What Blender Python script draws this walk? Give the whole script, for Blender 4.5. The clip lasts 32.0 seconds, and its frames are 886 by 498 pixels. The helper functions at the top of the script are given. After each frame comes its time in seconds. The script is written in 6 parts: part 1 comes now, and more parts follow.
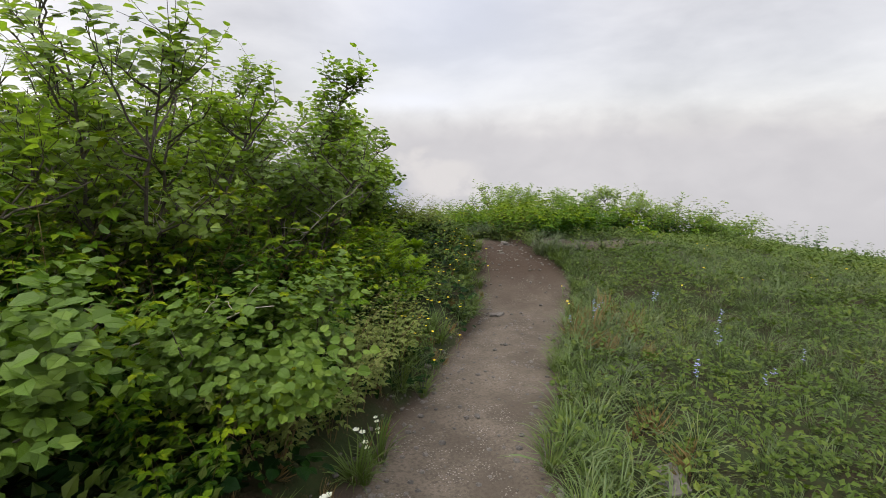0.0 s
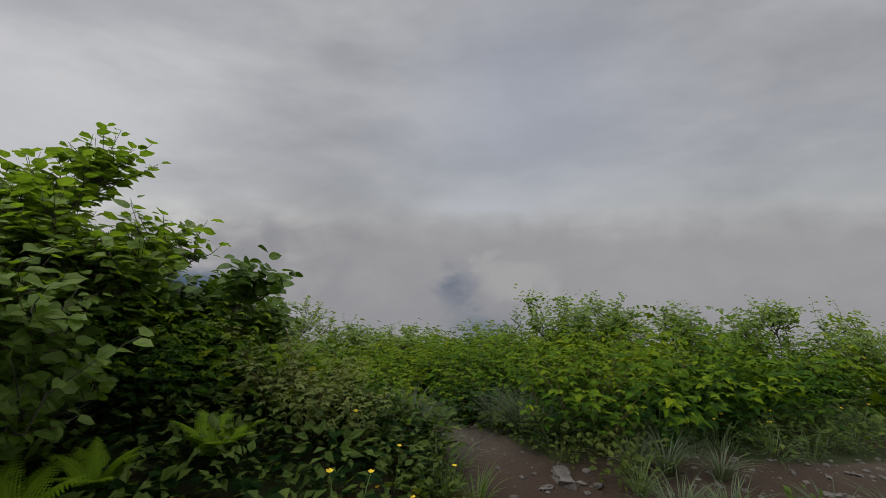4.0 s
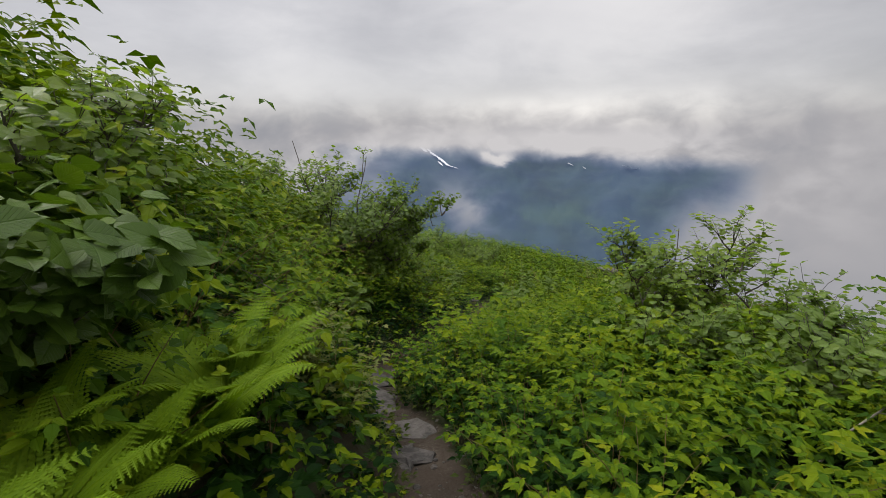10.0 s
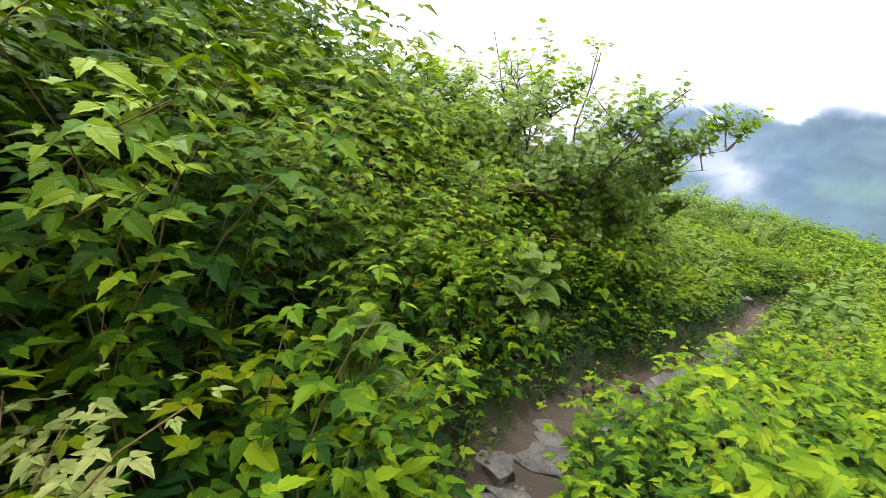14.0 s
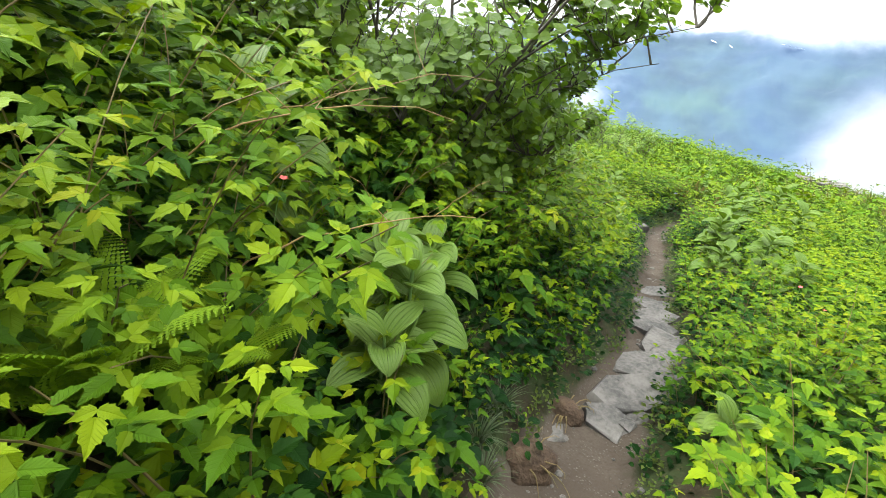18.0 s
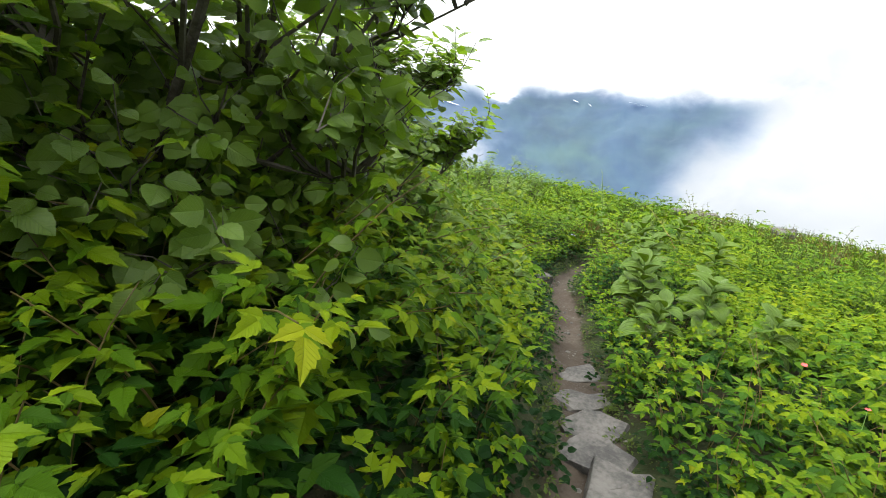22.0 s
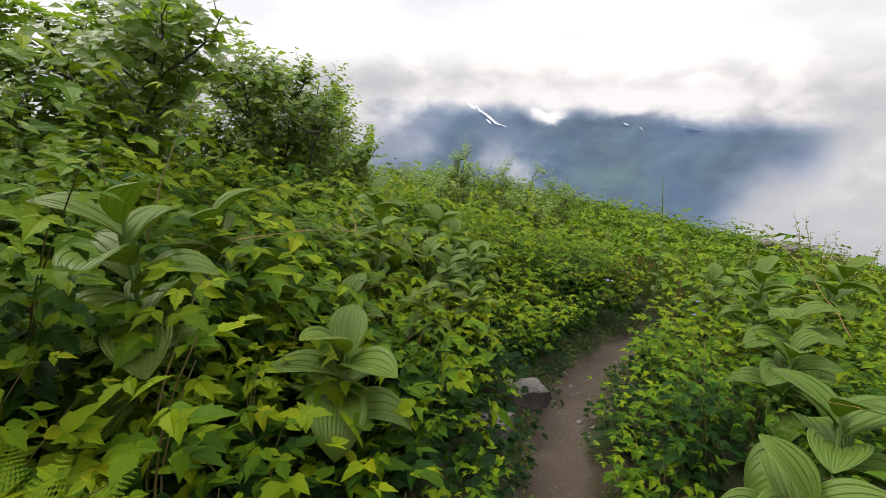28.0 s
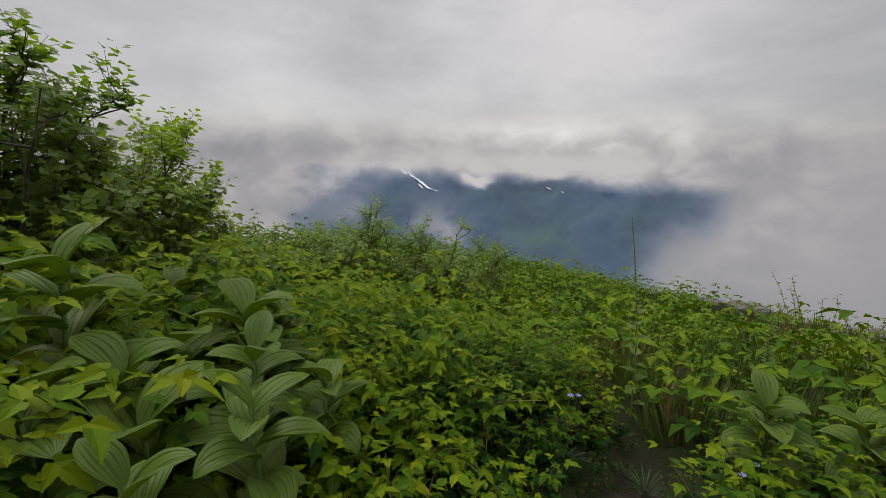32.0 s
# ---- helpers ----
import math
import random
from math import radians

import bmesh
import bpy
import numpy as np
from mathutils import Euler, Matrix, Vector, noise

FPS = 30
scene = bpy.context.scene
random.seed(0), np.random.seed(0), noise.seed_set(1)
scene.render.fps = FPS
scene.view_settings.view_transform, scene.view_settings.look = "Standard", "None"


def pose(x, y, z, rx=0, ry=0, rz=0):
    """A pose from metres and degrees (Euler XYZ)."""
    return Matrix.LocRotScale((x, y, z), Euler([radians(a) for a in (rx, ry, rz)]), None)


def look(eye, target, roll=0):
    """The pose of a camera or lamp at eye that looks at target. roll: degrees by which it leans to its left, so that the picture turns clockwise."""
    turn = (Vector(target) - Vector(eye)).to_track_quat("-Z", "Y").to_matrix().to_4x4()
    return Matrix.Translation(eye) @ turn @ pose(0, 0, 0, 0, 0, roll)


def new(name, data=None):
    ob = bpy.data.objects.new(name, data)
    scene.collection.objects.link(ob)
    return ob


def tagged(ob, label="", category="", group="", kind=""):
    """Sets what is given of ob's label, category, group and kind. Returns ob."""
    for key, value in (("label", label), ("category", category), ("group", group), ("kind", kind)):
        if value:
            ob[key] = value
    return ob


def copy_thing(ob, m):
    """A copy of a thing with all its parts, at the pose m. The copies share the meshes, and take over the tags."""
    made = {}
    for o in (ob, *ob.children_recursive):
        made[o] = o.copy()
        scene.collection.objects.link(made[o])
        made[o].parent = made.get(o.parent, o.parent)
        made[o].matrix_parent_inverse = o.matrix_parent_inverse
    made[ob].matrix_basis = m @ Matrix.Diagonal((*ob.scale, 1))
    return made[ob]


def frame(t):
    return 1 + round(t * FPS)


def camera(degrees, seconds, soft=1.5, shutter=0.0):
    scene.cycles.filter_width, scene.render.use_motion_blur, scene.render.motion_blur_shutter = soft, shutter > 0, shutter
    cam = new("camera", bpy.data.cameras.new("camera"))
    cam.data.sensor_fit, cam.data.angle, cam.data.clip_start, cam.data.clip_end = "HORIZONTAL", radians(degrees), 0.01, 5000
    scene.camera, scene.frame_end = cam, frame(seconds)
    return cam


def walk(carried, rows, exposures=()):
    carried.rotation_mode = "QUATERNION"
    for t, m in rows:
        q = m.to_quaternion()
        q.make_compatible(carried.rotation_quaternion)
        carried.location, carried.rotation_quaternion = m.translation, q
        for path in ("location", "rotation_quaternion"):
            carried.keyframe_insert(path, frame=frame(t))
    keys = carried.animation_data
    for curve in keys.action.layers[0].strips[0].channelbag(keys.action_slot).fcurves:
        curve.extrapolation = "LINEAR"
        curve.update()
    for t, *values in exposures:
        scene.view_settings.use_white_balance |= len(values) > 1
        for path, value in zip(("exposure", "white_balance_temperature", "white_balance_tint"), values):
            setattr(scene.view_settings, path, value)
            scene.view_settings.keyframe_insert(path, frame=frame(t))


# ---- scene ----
cam = camera(87.0, 32.0, soft=0.65)
PATH = [
    (0.0, -3.846, -6.049, 0.284, 77.70, -0.00, -23.20),
    (0.5, -3.560, -5.525, 0.135, 81.00, -0.02, -21.87),
    (1.0, -3.240, -4.973, 0.118, 83.91, -0.01, -20.43),
    (1.5, -2.955, -4.367, 0.040, 86.92, -0.05, -20.12),
    (2.0, -2.617, -3.819, -0.001, 89.42, -0.02, -19.51),
    (2.5, -2.250, -3.193, -0.046, 91.03, -0.08, -18.88),
    (3.0, -1.789, -2.600, -0.079, 91.46, -0.20, -17.53),
    (3.5, -1.392, -2.023, -0.049, 90.78, -0.28, -16.49),
    (5.5, 0.000, 0.000, 0.000, 85.80, -0.00, 0.00),
    (6.0, 0.148, 0.469, 0.081, 82.02, 0.04, 6.01),
    (6.5, 0.247, 0.770, 0.125, 79.87, 0.07, 10.52),
    (7.0, 0.116, 1.103, 0.151, 78.61, -0.05, 13.14),
    (7.5, 0.066, 1.430, 0.094, 78.57, -0.01, 16.44),
    (8.0, 0.050, 1.840, 0.047, 78.15, 0.22, 19.73),
    (8.5, -0.050, 2.278, -0.068, 79.00, 0.29, 25.24),
    (9.0, -0.050, 2.633, -0.193, 77.72, 0.29, 31.45),
    (9.5, -0.132, 2.956, -0.300, 77.47, 0.26, 37.56),
    (10.0, -0.247, 3.200, -0.351, 77.06, 0.30, 43.66),
    (10.5, -0.479, 3.523, -0.457, 75.60, 0.23, 48.27),
    (11.0, -0.825, 3.849, -0.531, 74.20, 0.10, 51.87),
    (11.5, -1.073, 4.125, -0.601, 72.49, 0.14, 55.07),
    (12.0, -1.353, 4.301, -0.680, 71.66, 0.21, 59.36),
    (12.5, -1.502, 4.504, -0.844, 72.41, 0.44, 66.24),
    (13.0, -1.568, 4.649, -0.904, 72.89, 0.45, 70.34),
    (13.5, -1.898, 4.809, -0.982, 73.12, 0.40, 72.24),
    (14.0, -2.326, 5.100, -1.069, 71.65, 0.31, 72.64),
    (14.5, -2.690, 5.313, -1.102, 70.13, 0.30, 72.44),
    (16.5, -3.597, 5.681, -1.261, 64.62, -0.01, 67.95),
    (17.0, -3.812, 5.907, -1.344, 64.53, -0.04, 63.56),
    (17.5, -3.927, 6.014, -1.467, 62.99, -0.12, 58.37),
    (18.0, -4.092, 6.094, -1.506, 62.98, -0.20, 56.58),
    (18.5, -4.092, 6.224, -1.532, 62.68, -0.10, 56.48),
    (19.0, -4.208, 6.314, -1.655, 62.93, -0.13, 55.78),
    (19.5, -4.389, 6.395, -1.677, 66.08, -0.07, 54.88),
    (20.0, -4.455, 6.572, -1.757, 68.55, 0.11, 54.37),
    (20.5, -4.521, 6.782, -1.822, 69.38, 0.18, 51.37),
    (21.0, -4.736, 7.006, -1.921, 68.85, -0.02, 49.18),
    (21.5, -4.884, 7.247, -2.021, 69.79, -0.07, 46.28),
    (22.0, -5.098, 7.523, -2.091, 69.76, 0.10, 43.77),
    (22.5, -5.214, 7.881, -2.167, 69.96, -0.01, 41.58),
    (23.0, -5.412, 8.225, -2.225, 71.23, -0.16, 38.98),
    (23.5, -5.577, 8.568, -2.284, 73.20, -0.11, 38.18),
    (24.0, -5.660, 8.860, -2.355, 73.17, -0.13, 37.68),
    (24.5, -5.808, 9.146, -2.525, 72.09, -0.22, 37.99),
    (25.0, -5.940, 9.407, -2.577, 71.43, -0.26, 38.89),
    (25.5, -6.072, 9.649, -2.661, 71.30, -0.28, 40.39),
    (27.5, -6.600, 10.667, -2.984, 70.93, -0.24, 46.89),
    (28.0, -6.715, 10.813, -3.028, 72.16, -0.31, 49.39),
    (28.5, -6.880, 10.976, -3.056, 72.61, -0.28, 50.19),
    (29.0, -7.045, 11.237, -3.108, 74.23, -0.24, 48.79),
    (29.5, -7.210, 11.449, -3.157, 77.87, -0.19, 45.89),
    (30.0, -7.392, 11.662, -3.173, 78.73, -0.13, 46.98),
    (30.5, -7.442, 11.884, -3.305, 79.15, -0.23, 49.09),
    (31.0, -7.541, 12.079, -3.352, 79.30, -0.37, 48.19),
    (31.5, -7.755, 12.325, -3.387, 79.35, -0.41, 45.50),
    (32.0, -7.920, 12.602, -3.440, 79.84, -0.63, 41.31),
]

EXPO = [(0.0, 0.32, 6640, 13), (2.0, 0.06, 6500, 11), (3.0, -0.5, 6500, 12), (3.5, -0.62, 6500, 12), (5.5, -0.92, 6500, 11), (6.2, -0.84, 6540, 12), (7.0, -0.5, 6600, 12), (9.0, -0.27, 6640, 13), (11.0, -0.07, 6640, 13), (13.0, 1.00, 6640, 10), (17.0, 1.66, 6450, 6), (18.0, 1.68, 6400, 5), (19.0, 1.80, 6350, 4), (20.0, 1.88, 6350, 4), (22.0, 1.14, 6450, 6), (23.0, 0.92, 6640, 11), (25.0, 0.15, 6600, 11), (28.0, 0.42, 6720, 13), (29.0, 0.33, 6720, 13), (30.0, -0.05, 6720, 13), (32.0, -0.45, 6720, 13)]
walk(cam, [(r[0], pose(*r[1:])) for r in PATH], EXPO)

# ------------------------------------------------------------------ node helpers


class Nodes:
    """Short hand for node trees."""

    def __init__(self, tree):
        self.tree = tree
        tree.nodes.clear()

    def add(self, kind, **sockets):
        n = self.tree.nodes.new(kind)
        for key, value in sockets.items():
            self.put(n.inputs[key.replace("_", " ")], value)
        return n

    def put(self, socket, value):
        if isinstance(value, bpy.types.NodeSocket):
            self.tree.links.new(value, socket)
        else:
            socket.default_value = value

    def math(self, op, a, b=0.0, c=0.0, clamp=False):
        n = self.tree.nodes.new("ShaderNodeMath")
        n.operation, n.use_clamp = op, clamp
        for s, v in zip(n.inputs, (a, b, c)):
            self.put(s, v)
        return n.outputs[0]

    def mix(self, fac, a, b, blend="MIX"):
        n = self.tree.nodes.new("ShaderNodeMix")
        n.data_type, n.blend_type = "RGBA", blend
        self.put(n.inputs[0], fac)
        self.put(n.inputs[6], a)
        self.put(n.inputs[7], b)
        return n.outputs[2]

    def noise(self, vector, scale, detail=4.0, rough=0.55, dist=0.0):
        return self.add("ShaderNodeTexNoise", Vector=vector, Scale=scale, Detail=detail, Roughness=rough, Distortion=dist).outputs[0]

    def ramp(self, fac, stops):
        n = self.tree.nodes.new("ShaderNodeValToRGB")
        els = n.color_ramp.elements
        while len(els) < len(stops):
            els.new(0.5)
        for e, (p, c) in zip(els, stops):
            e.position, e.color = p, (*c, 1.0)
        self.put(n.inputs[0], fac)
        return n.outputs[0]

    def smooth(self, v, lo, hi):
        n = self.tree.nodes.new("ShaderNodeMapRange")
        n.interpolation_type = "SMOOTHSTEP"
        for s, x in zip(n.inputs, (v, lo, hi, 0.0, 1.0)):
            self.put(s, x)
        return n.outputs[0]


def grey(v):
    return (v, v, v, 1.0)


# ------------------------------------------------------------------ world, sun
def azimuth_height(n, direction):
    """Bearing in degrees (left of north is positive) and elevation in degrees of a direction."""
    s = n.add("ShaderNodeSeparateXYZ", Vector=direction)
    x, y, z = s.outputs
    az = n.math("MULTIPLY", n.math("ARCTAN2", n.math("MULTIPLY", x, -1.0), y), 57.2958)
    flat = n.math("SQRT", n.math("ADD", n.math("MULTIPLY", x, x), n.math("MULTIPLY", y, y)))
    el = n.math("MULTIPLY", n.math("ARCTAN2", z, flat), 57.2958)
    return az, el


def bump_at(n, az, el, a0, e0, wa, we):
    """A soft round hump of height one at a bearing and elevation."""
    u = n.math("DIVIDE", n.math("SUBTRACT", az, a0), wa)
    v = n.math("DIVIDE", n.math("SUBTRACT", el, e0), we)
    r = n.math("ADD", n.math("MULTIPLY", u, u), n.math("MULTIPLY", v, v))
    return n.math("EXPONENT", n.math("MULTIPLY", r, -1.0))


SUN_EL, SUN_AZ = 48.0, 105.0
world = bpy.data.worlds.new("world")
scene.world = world
world.use_nodes = True
n = Nodes(world.node_tree)
gen = n.add("ShaderNodeTexCoord").outputs["Generated"]
air = n.add("ShaderNodeTexSky")
air.sky_type, air.sun_disc, air.sun_elevation, air.sun_rotation = "NISHITA", False, radians(SUN_EL), radians(-SUN_AZ)
sky = air.outputs[0]
az, el = azimuth_height(n, gen)
vec = n.add("ShaderNodeCombineXYZ", X=n.math("MULTIPLY", az, 0.03), Y=n.math("MULTIPLY", el, 0.075), Z=1.7).outputs[0]
vec2 = n.add("ShaderNodeCombineXYZ", X=n.math("MULTIPLY", az, 0.035), Y=n.math("MULTIPLY", el, 0.085), Z=4.2).outputs[0]
big = n.noise(vec, 1.0, 5.0, 0.5, 0.3)
fine = n.noise(vec2, 1.6, 6.0, 0.55, 0.2)
tone = n.math("ADD", n.math("MULTIPLY", n.smooth(big, 0.3, 0.7), 0.55), n.math("MULTIPLY", n.smooth(fine, 0.3, 0.7), 0.45))
cloud = n.ramp(tone, [(0.0, (0.46, 0.46, 0.472)), (0.5, (0.61, 0.61, 0.615)), (1.0, (0.79, 0.785, 0.775))])
# the lit layer under the cloud deck beyond the valley, and a thin gap to the blue
band = bump_at(n, n.math("ADD", az, n.math("MULTIPLY", n.math("SUBTRACT", fine, 0.5), 20.0)), n.math("ADD", el, n.math("MULTIPLY", n.math("SUBTRACT", big, 0.5), 6.0)), 26.0, 2.4, 17.0, 2.4)
cloud = n.mix(n.math("MULTIPLY", band, 0.85), cloud, (1.02, 1.01, 0.97, 1))
streak = bump_at(n, az, n.math("ADD", el, n.math("MULTIPLY", n.math("SUBTRACT", fine, 0.5), 3.0)), -19.0, 5.5, 6.5, 1.3)
cloud = n.mix(n.math("MULTIPLY", streak, 0.6), cloud, (0.78, 0.80, 0.87, 1))
gap = bump_at(n, az, el, -24.0, 17.0, 15.0, 13.0)
cloud = n.mix(n.math("MULTIPLY", gap, 0.55), cloud, (0.575, 0.62, 0.725, 1))
# the fog on the near side is greyer
dull = n.math("SUBTRACT", 1.1, n.math("MULTIPLY", n.smooth(az, 16.0, -4.0), 0.20))
cloud = n.mix(1.0, cloud, n.add("ShaderNodeCombineColor", Red=dull, Green=dull, Blue=dull).outputs[0], "MULTIPLY")
# the deck brightens towards the zenith
lift = n.math("ADD", 1.0, n.math("MULTIPLY", n.smooth(el, 28.0, 68.0), 4.2))
cloud = n.mix(1.0, cloud, n.add("ShaderNodeCombineColor", Red=lift, Green=lift, Blue=lift).outputs[0], "MULTIPLY")
bg = n.add("ShaderNodeBackground", Color=cloud, Strength=1.0)
bg2 = n.add("ShaderNodeBackground", Color=sky, Strength=0.02)
n.put(n.add("ShaderNodeOutputWorld").inputs[0], n.add("ShaderNodeAddShader").outputs[0])
add = n.tree.nodes["Add Shader"]
n.put(add.inputs[0], bg.outputs[0])
n.put(add.inputs[1], bg2.outputs[0])

sun = new("sun", bpy.data.lights.new("sun", "SUN"))
sun.data.energy, sun.data.angle, sun.data.color = 2.0, radians(30), (1.0, 0.97, 0.92)
sun.matrix_world = look((0, 0, 50), (50 * math.sin(radians(SUN_AZ)) / math.tan(radians(SUN_EL)), -50 * math.cos(radians(SUN_AZ)) / math.tan(radians(SUN_EL)), 0))


# ------------------------------------------------------------------ materials
def material(name):
    m = bpy.data.materials.new(name)
    m.use_nodes = True
    return m, Nodes(m.node_tree)


def leaf_material(name, stops, through_light=0.35, rough=0.45, vein=0.0, ribbed=False, age_shade=0.0, gloss=0.16):
    """A leaf: colour from leaf to leaf and plant to plant, some light let through, a faint waxy gloss."""
    m, n = material(name)
    geo = n.add("ShaderNodeNewGeometry")
    pos = geo.outputs["Position"]
    info = n.add("ShaderNodeObjectInfo").outputs["Random"]
    island = geo.outputs["Random Per Island"]
    patch = n.noise(pos, 0.9, 2.0)
    mixv = n.math("ADD", n.math("MULTIPLY", island, 0.36), n.math("ADD", n.math("MULTIPLY", patch, 0.62), n.math("MULTIPLY", n.math("SUBTRACT", info, 0.5), 0.2)))
    mark = n.add("ShaderNodeAttribute")
    mark.attribute_name = "leaf"
    lx, ly, lz = n.add("ShaderNodeSeparateXYZ", Vector=mark.outputs["Vector"]).outputs
    if age_shade:
        # young tip leaves lighter and yellower; lower leaves take painted shade in their colour
        mixv = n.math("ADD", mixv, n.math("MULTIPLY", n.math("SUBTRACT", lz, 0.64), age_shade))
    col = n.ramp(mixv, stops)
    ax = n.math("ABSOLUTE", lx)
    side = n.math("PINGPONG", n.math("MULTIPLY", lx, 6.5) if ribbed else n.math("SUBTRACT", n.math("MULTIPLY", ly, 9.0), n.math("MULTIPLY", ax, 9.0)), 0.5)
    rib = n.math("MULTIPLY", n.math("MAXIMUM", n.smooth(side, 0.16 if ribbed else 0.14, 0.0), n.smooth(ax, 0.035, 0.0)), vein)
    groove = (0.55, 0.64, 0.52, 1) if ribbed else (0.66, 0.74, 0.62, 1)
    col = n.mix(n.math("MULTIPLY", rib, 0.55 if ribbed else 0.30), col, n.mix(1.0, col, groove, "MULTIPLY"))
    mott = n.noise(pos, 60.0, 3.0)
    col = n.mix(n.math("MULTIPLY", mott, 0.35), col, (0.5, 0.5, 0.5, 1), "SOFT_LIGHT")
    wear = n.smooth(n.noise(pos, 25.0, 2.0), 0.72, 0.8)
    col = n.mix(n.math("MULTIPLY", wear, 0.22), col, (0.16, 0.12, 0.03, 1))
    bump = n.add("ShaderNodeBump", Strength=0.7, Distance=0.004, Height=n.math("SUBTRACT", n.math("MULTIPLY", n.noise(pos, 140.0, 2.0), 0.4), rib))
    p = n.add("ShaderNodeBsdfPrincipled", Base_Color=col, Roughness=rough, Normal=bump.outputs[0])
    p.inputs["Specular IOR Level"].default_value = gloss
    t = n.add("ShaderNodeBsdfTranslucent", Color=n.mix(1.0, col, (1.25, 1.3, 0.35, 1), "MULTIPLY"))
    mx = n.add("ShaderNodeMixShader", Fac=through_light)
    n.put(mx.inputs[1], p.outputs[0])
    n.put(mx.inputs[2], t.outputs[0])
    n.put(n.add("ShaderNodeOutputMaterial").inputs[0], mx.outputs[0])
    return m


def plain_material(name, a, b, scale=8.0, rough=0.8, bump=0.4, depth=0.01, fine=60.0):
    """Two tones mixed at two scales, with relief."""
    m, n = material(name)
    pos = n.add("ShaderNodeNewGeometry").outputs["Position"]
    one, two = n.noise(pos, scale, 5.0, 0.6), n.noise(pos, fine, 4.0, 0.6)
    col = n.mix(n.smooth(n.math("ADD", n.math("MULTIPLY", one, 0.65), n.math("MULTIPLY", two, 0.35)), 0.35, 0.65), (*a, 1), (*b, 1))
    bm = n.add("ShaderNodeBump", Strength=bump, Distance=depth, Height=n.math("ADD", one, n.math("MULTIPLY", two, 0.5)))
    p = n.add("ShaderNodeBsdfPrincipled", Base_Color=col, Roughness=rough, Normal=bm.outputs[0])
    p.inputs["Specular IOR Level"].default_value = 0.25
    n.put(n.add("ShaderNodeOutputMaterial").inputs[0], p.outputs[0])
    return m


def ground_material():
    """Trail dirt with grit on the bare strip, dark litter and moss under the plants; the strip is marked by a mesh attribute."""
    m, n = material("trail_and_soil")
    pos = n.add("ShaderNodeNewGeometry").outputs["Position"]
    mark = n.add("ShaderNodeAttribute")
    mark.attribute_name = "bare"
    strip = mark.outputs["Fac"]
    a, b = n.noise(pos, 1.6, 5.0, 0.6), n.noise(pos, 45.0, 5.0, 0.65)
    dirt = n.mix(n.smooth(a, 0.35, 0.65), (0.062, 0.051, 0.039, 1), (0.114, 0.096, 0.076, 1))
    dirt = n.mix(n.smooth(b, 0.4, 0.75), dirt, (0.046, 0.038, 0.029, 1))
    vor = n.add("ShaderNodeTexVoronoi", Vector=pos, Scale=55.0)
    grit = n.smooth(vor.outputs["Distance"], 0.34, 0.22)
    grit = n.math("MULTIPLY", grit, n.smooth(n.noise(pos, 5.0, 3.0), 0.45, 0.62))
    stone = n.mix(n.add("ShaderNodeSeparateColor", Color=vor.outputs["Color"]).outputs[0], (0.13, 0.12, 0.108, 1), (0.28, 0.26, 0.235, 1))
    dirt = n.mix(n.math("MULTIPLY", grit, 0.75), dirt, stone)
    wet = n.add("ShaderNodeAttribute")
    wet.attribute_name = "humus"
    dirt = n.mix(n.math("MULTIPLY", wet.outputs["Fac"], n.smooth(n.noise(pos, 2.2, 4.0), 0.12, 0.42)), dirt, n.mix(b, (0.019, 0.0125, 0.0085, 1), (0.050, 0.035, 0.024, 1)))
    litter = n.mix(n.smooth(n.noise(pos, 3.0, 5.0), 0.32, 0.6), (0.024, 0.018, 0.010, 1), (0.019, 0.028, 0.008, 1))
    litter = n.mix(n.smooth(b, 0.55, 0.8), litter, (0.075, 0.048, 0.024, 1))
    edge = n.math("ADD", strip, n.math("MULTIPLY", n.math("SUBTRACT", n.noise(pos, 7.0, 4.0), 0.5), 0.7))
    col = n.mix(n.smooth(edge, 0.3, 0.6), litter, dirt)
    h = n.math("ADD", n.math("MULTIPLY", b, 0.6), n.math("ADD", n.math("MULTIPLY", grit, 0.5), n.noise(pos, 12.0, 4.0)))
    bm = n.add("ShaderNodeBump", Strength=0.7, Distance=0.02, Height=h)
    p = n.add("ShaderNodeBsdfPrincipled", Base_Color=col, Roughness=0.92, Normal=bm.outputs[0])
    p.inputs["Specular IOR Level"].default_value = 0.15
    n.put(n.add("ShaderNodeOutputMaterial").inputs[0], p.outputs[0])
    return m


# the dark first stops also paint the shade of low leaves inside a bush
LEAF_BERRY = leaf_material("berry_leaf", [(0.0, (0.006, 0.022, 0.004)), (0.30, (0.017, 0.053, 0.006)), (0.60, (0.057, 0.115, 0.004)), (0.95, (0.138, 0.188, 0.004)), (1.0, (0.158, 0.184, 0.005))], 0.22, 0.48, 0.25, age_shade=0.80, gloss=0.06)
LEAF_ALDER = leaf_material("alder_leaf", [(0.0, (0.066, 0.122, 0.018)), (0.5, (0.144, 0.228, 0.036)), (1.0, (0.240, 0.316, 0.060))], 0.50, 0.38, 0.35, gloss=0.42)
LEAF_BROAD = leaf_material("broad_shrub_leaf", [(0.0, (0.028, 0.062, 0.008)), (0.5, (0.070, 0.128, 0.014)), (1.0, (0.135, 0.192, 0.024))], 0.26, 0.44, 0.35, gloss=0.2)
LEAF_FERN = leaf_material("fern_leaf", [(0.0, (0.080, 0.150, 0.008)), (0.6, (0.150, 0.245, 0.012)), (1.0, (0.220, 0.295, 0.018))], 0.36, 0.55, gloss=0.08)
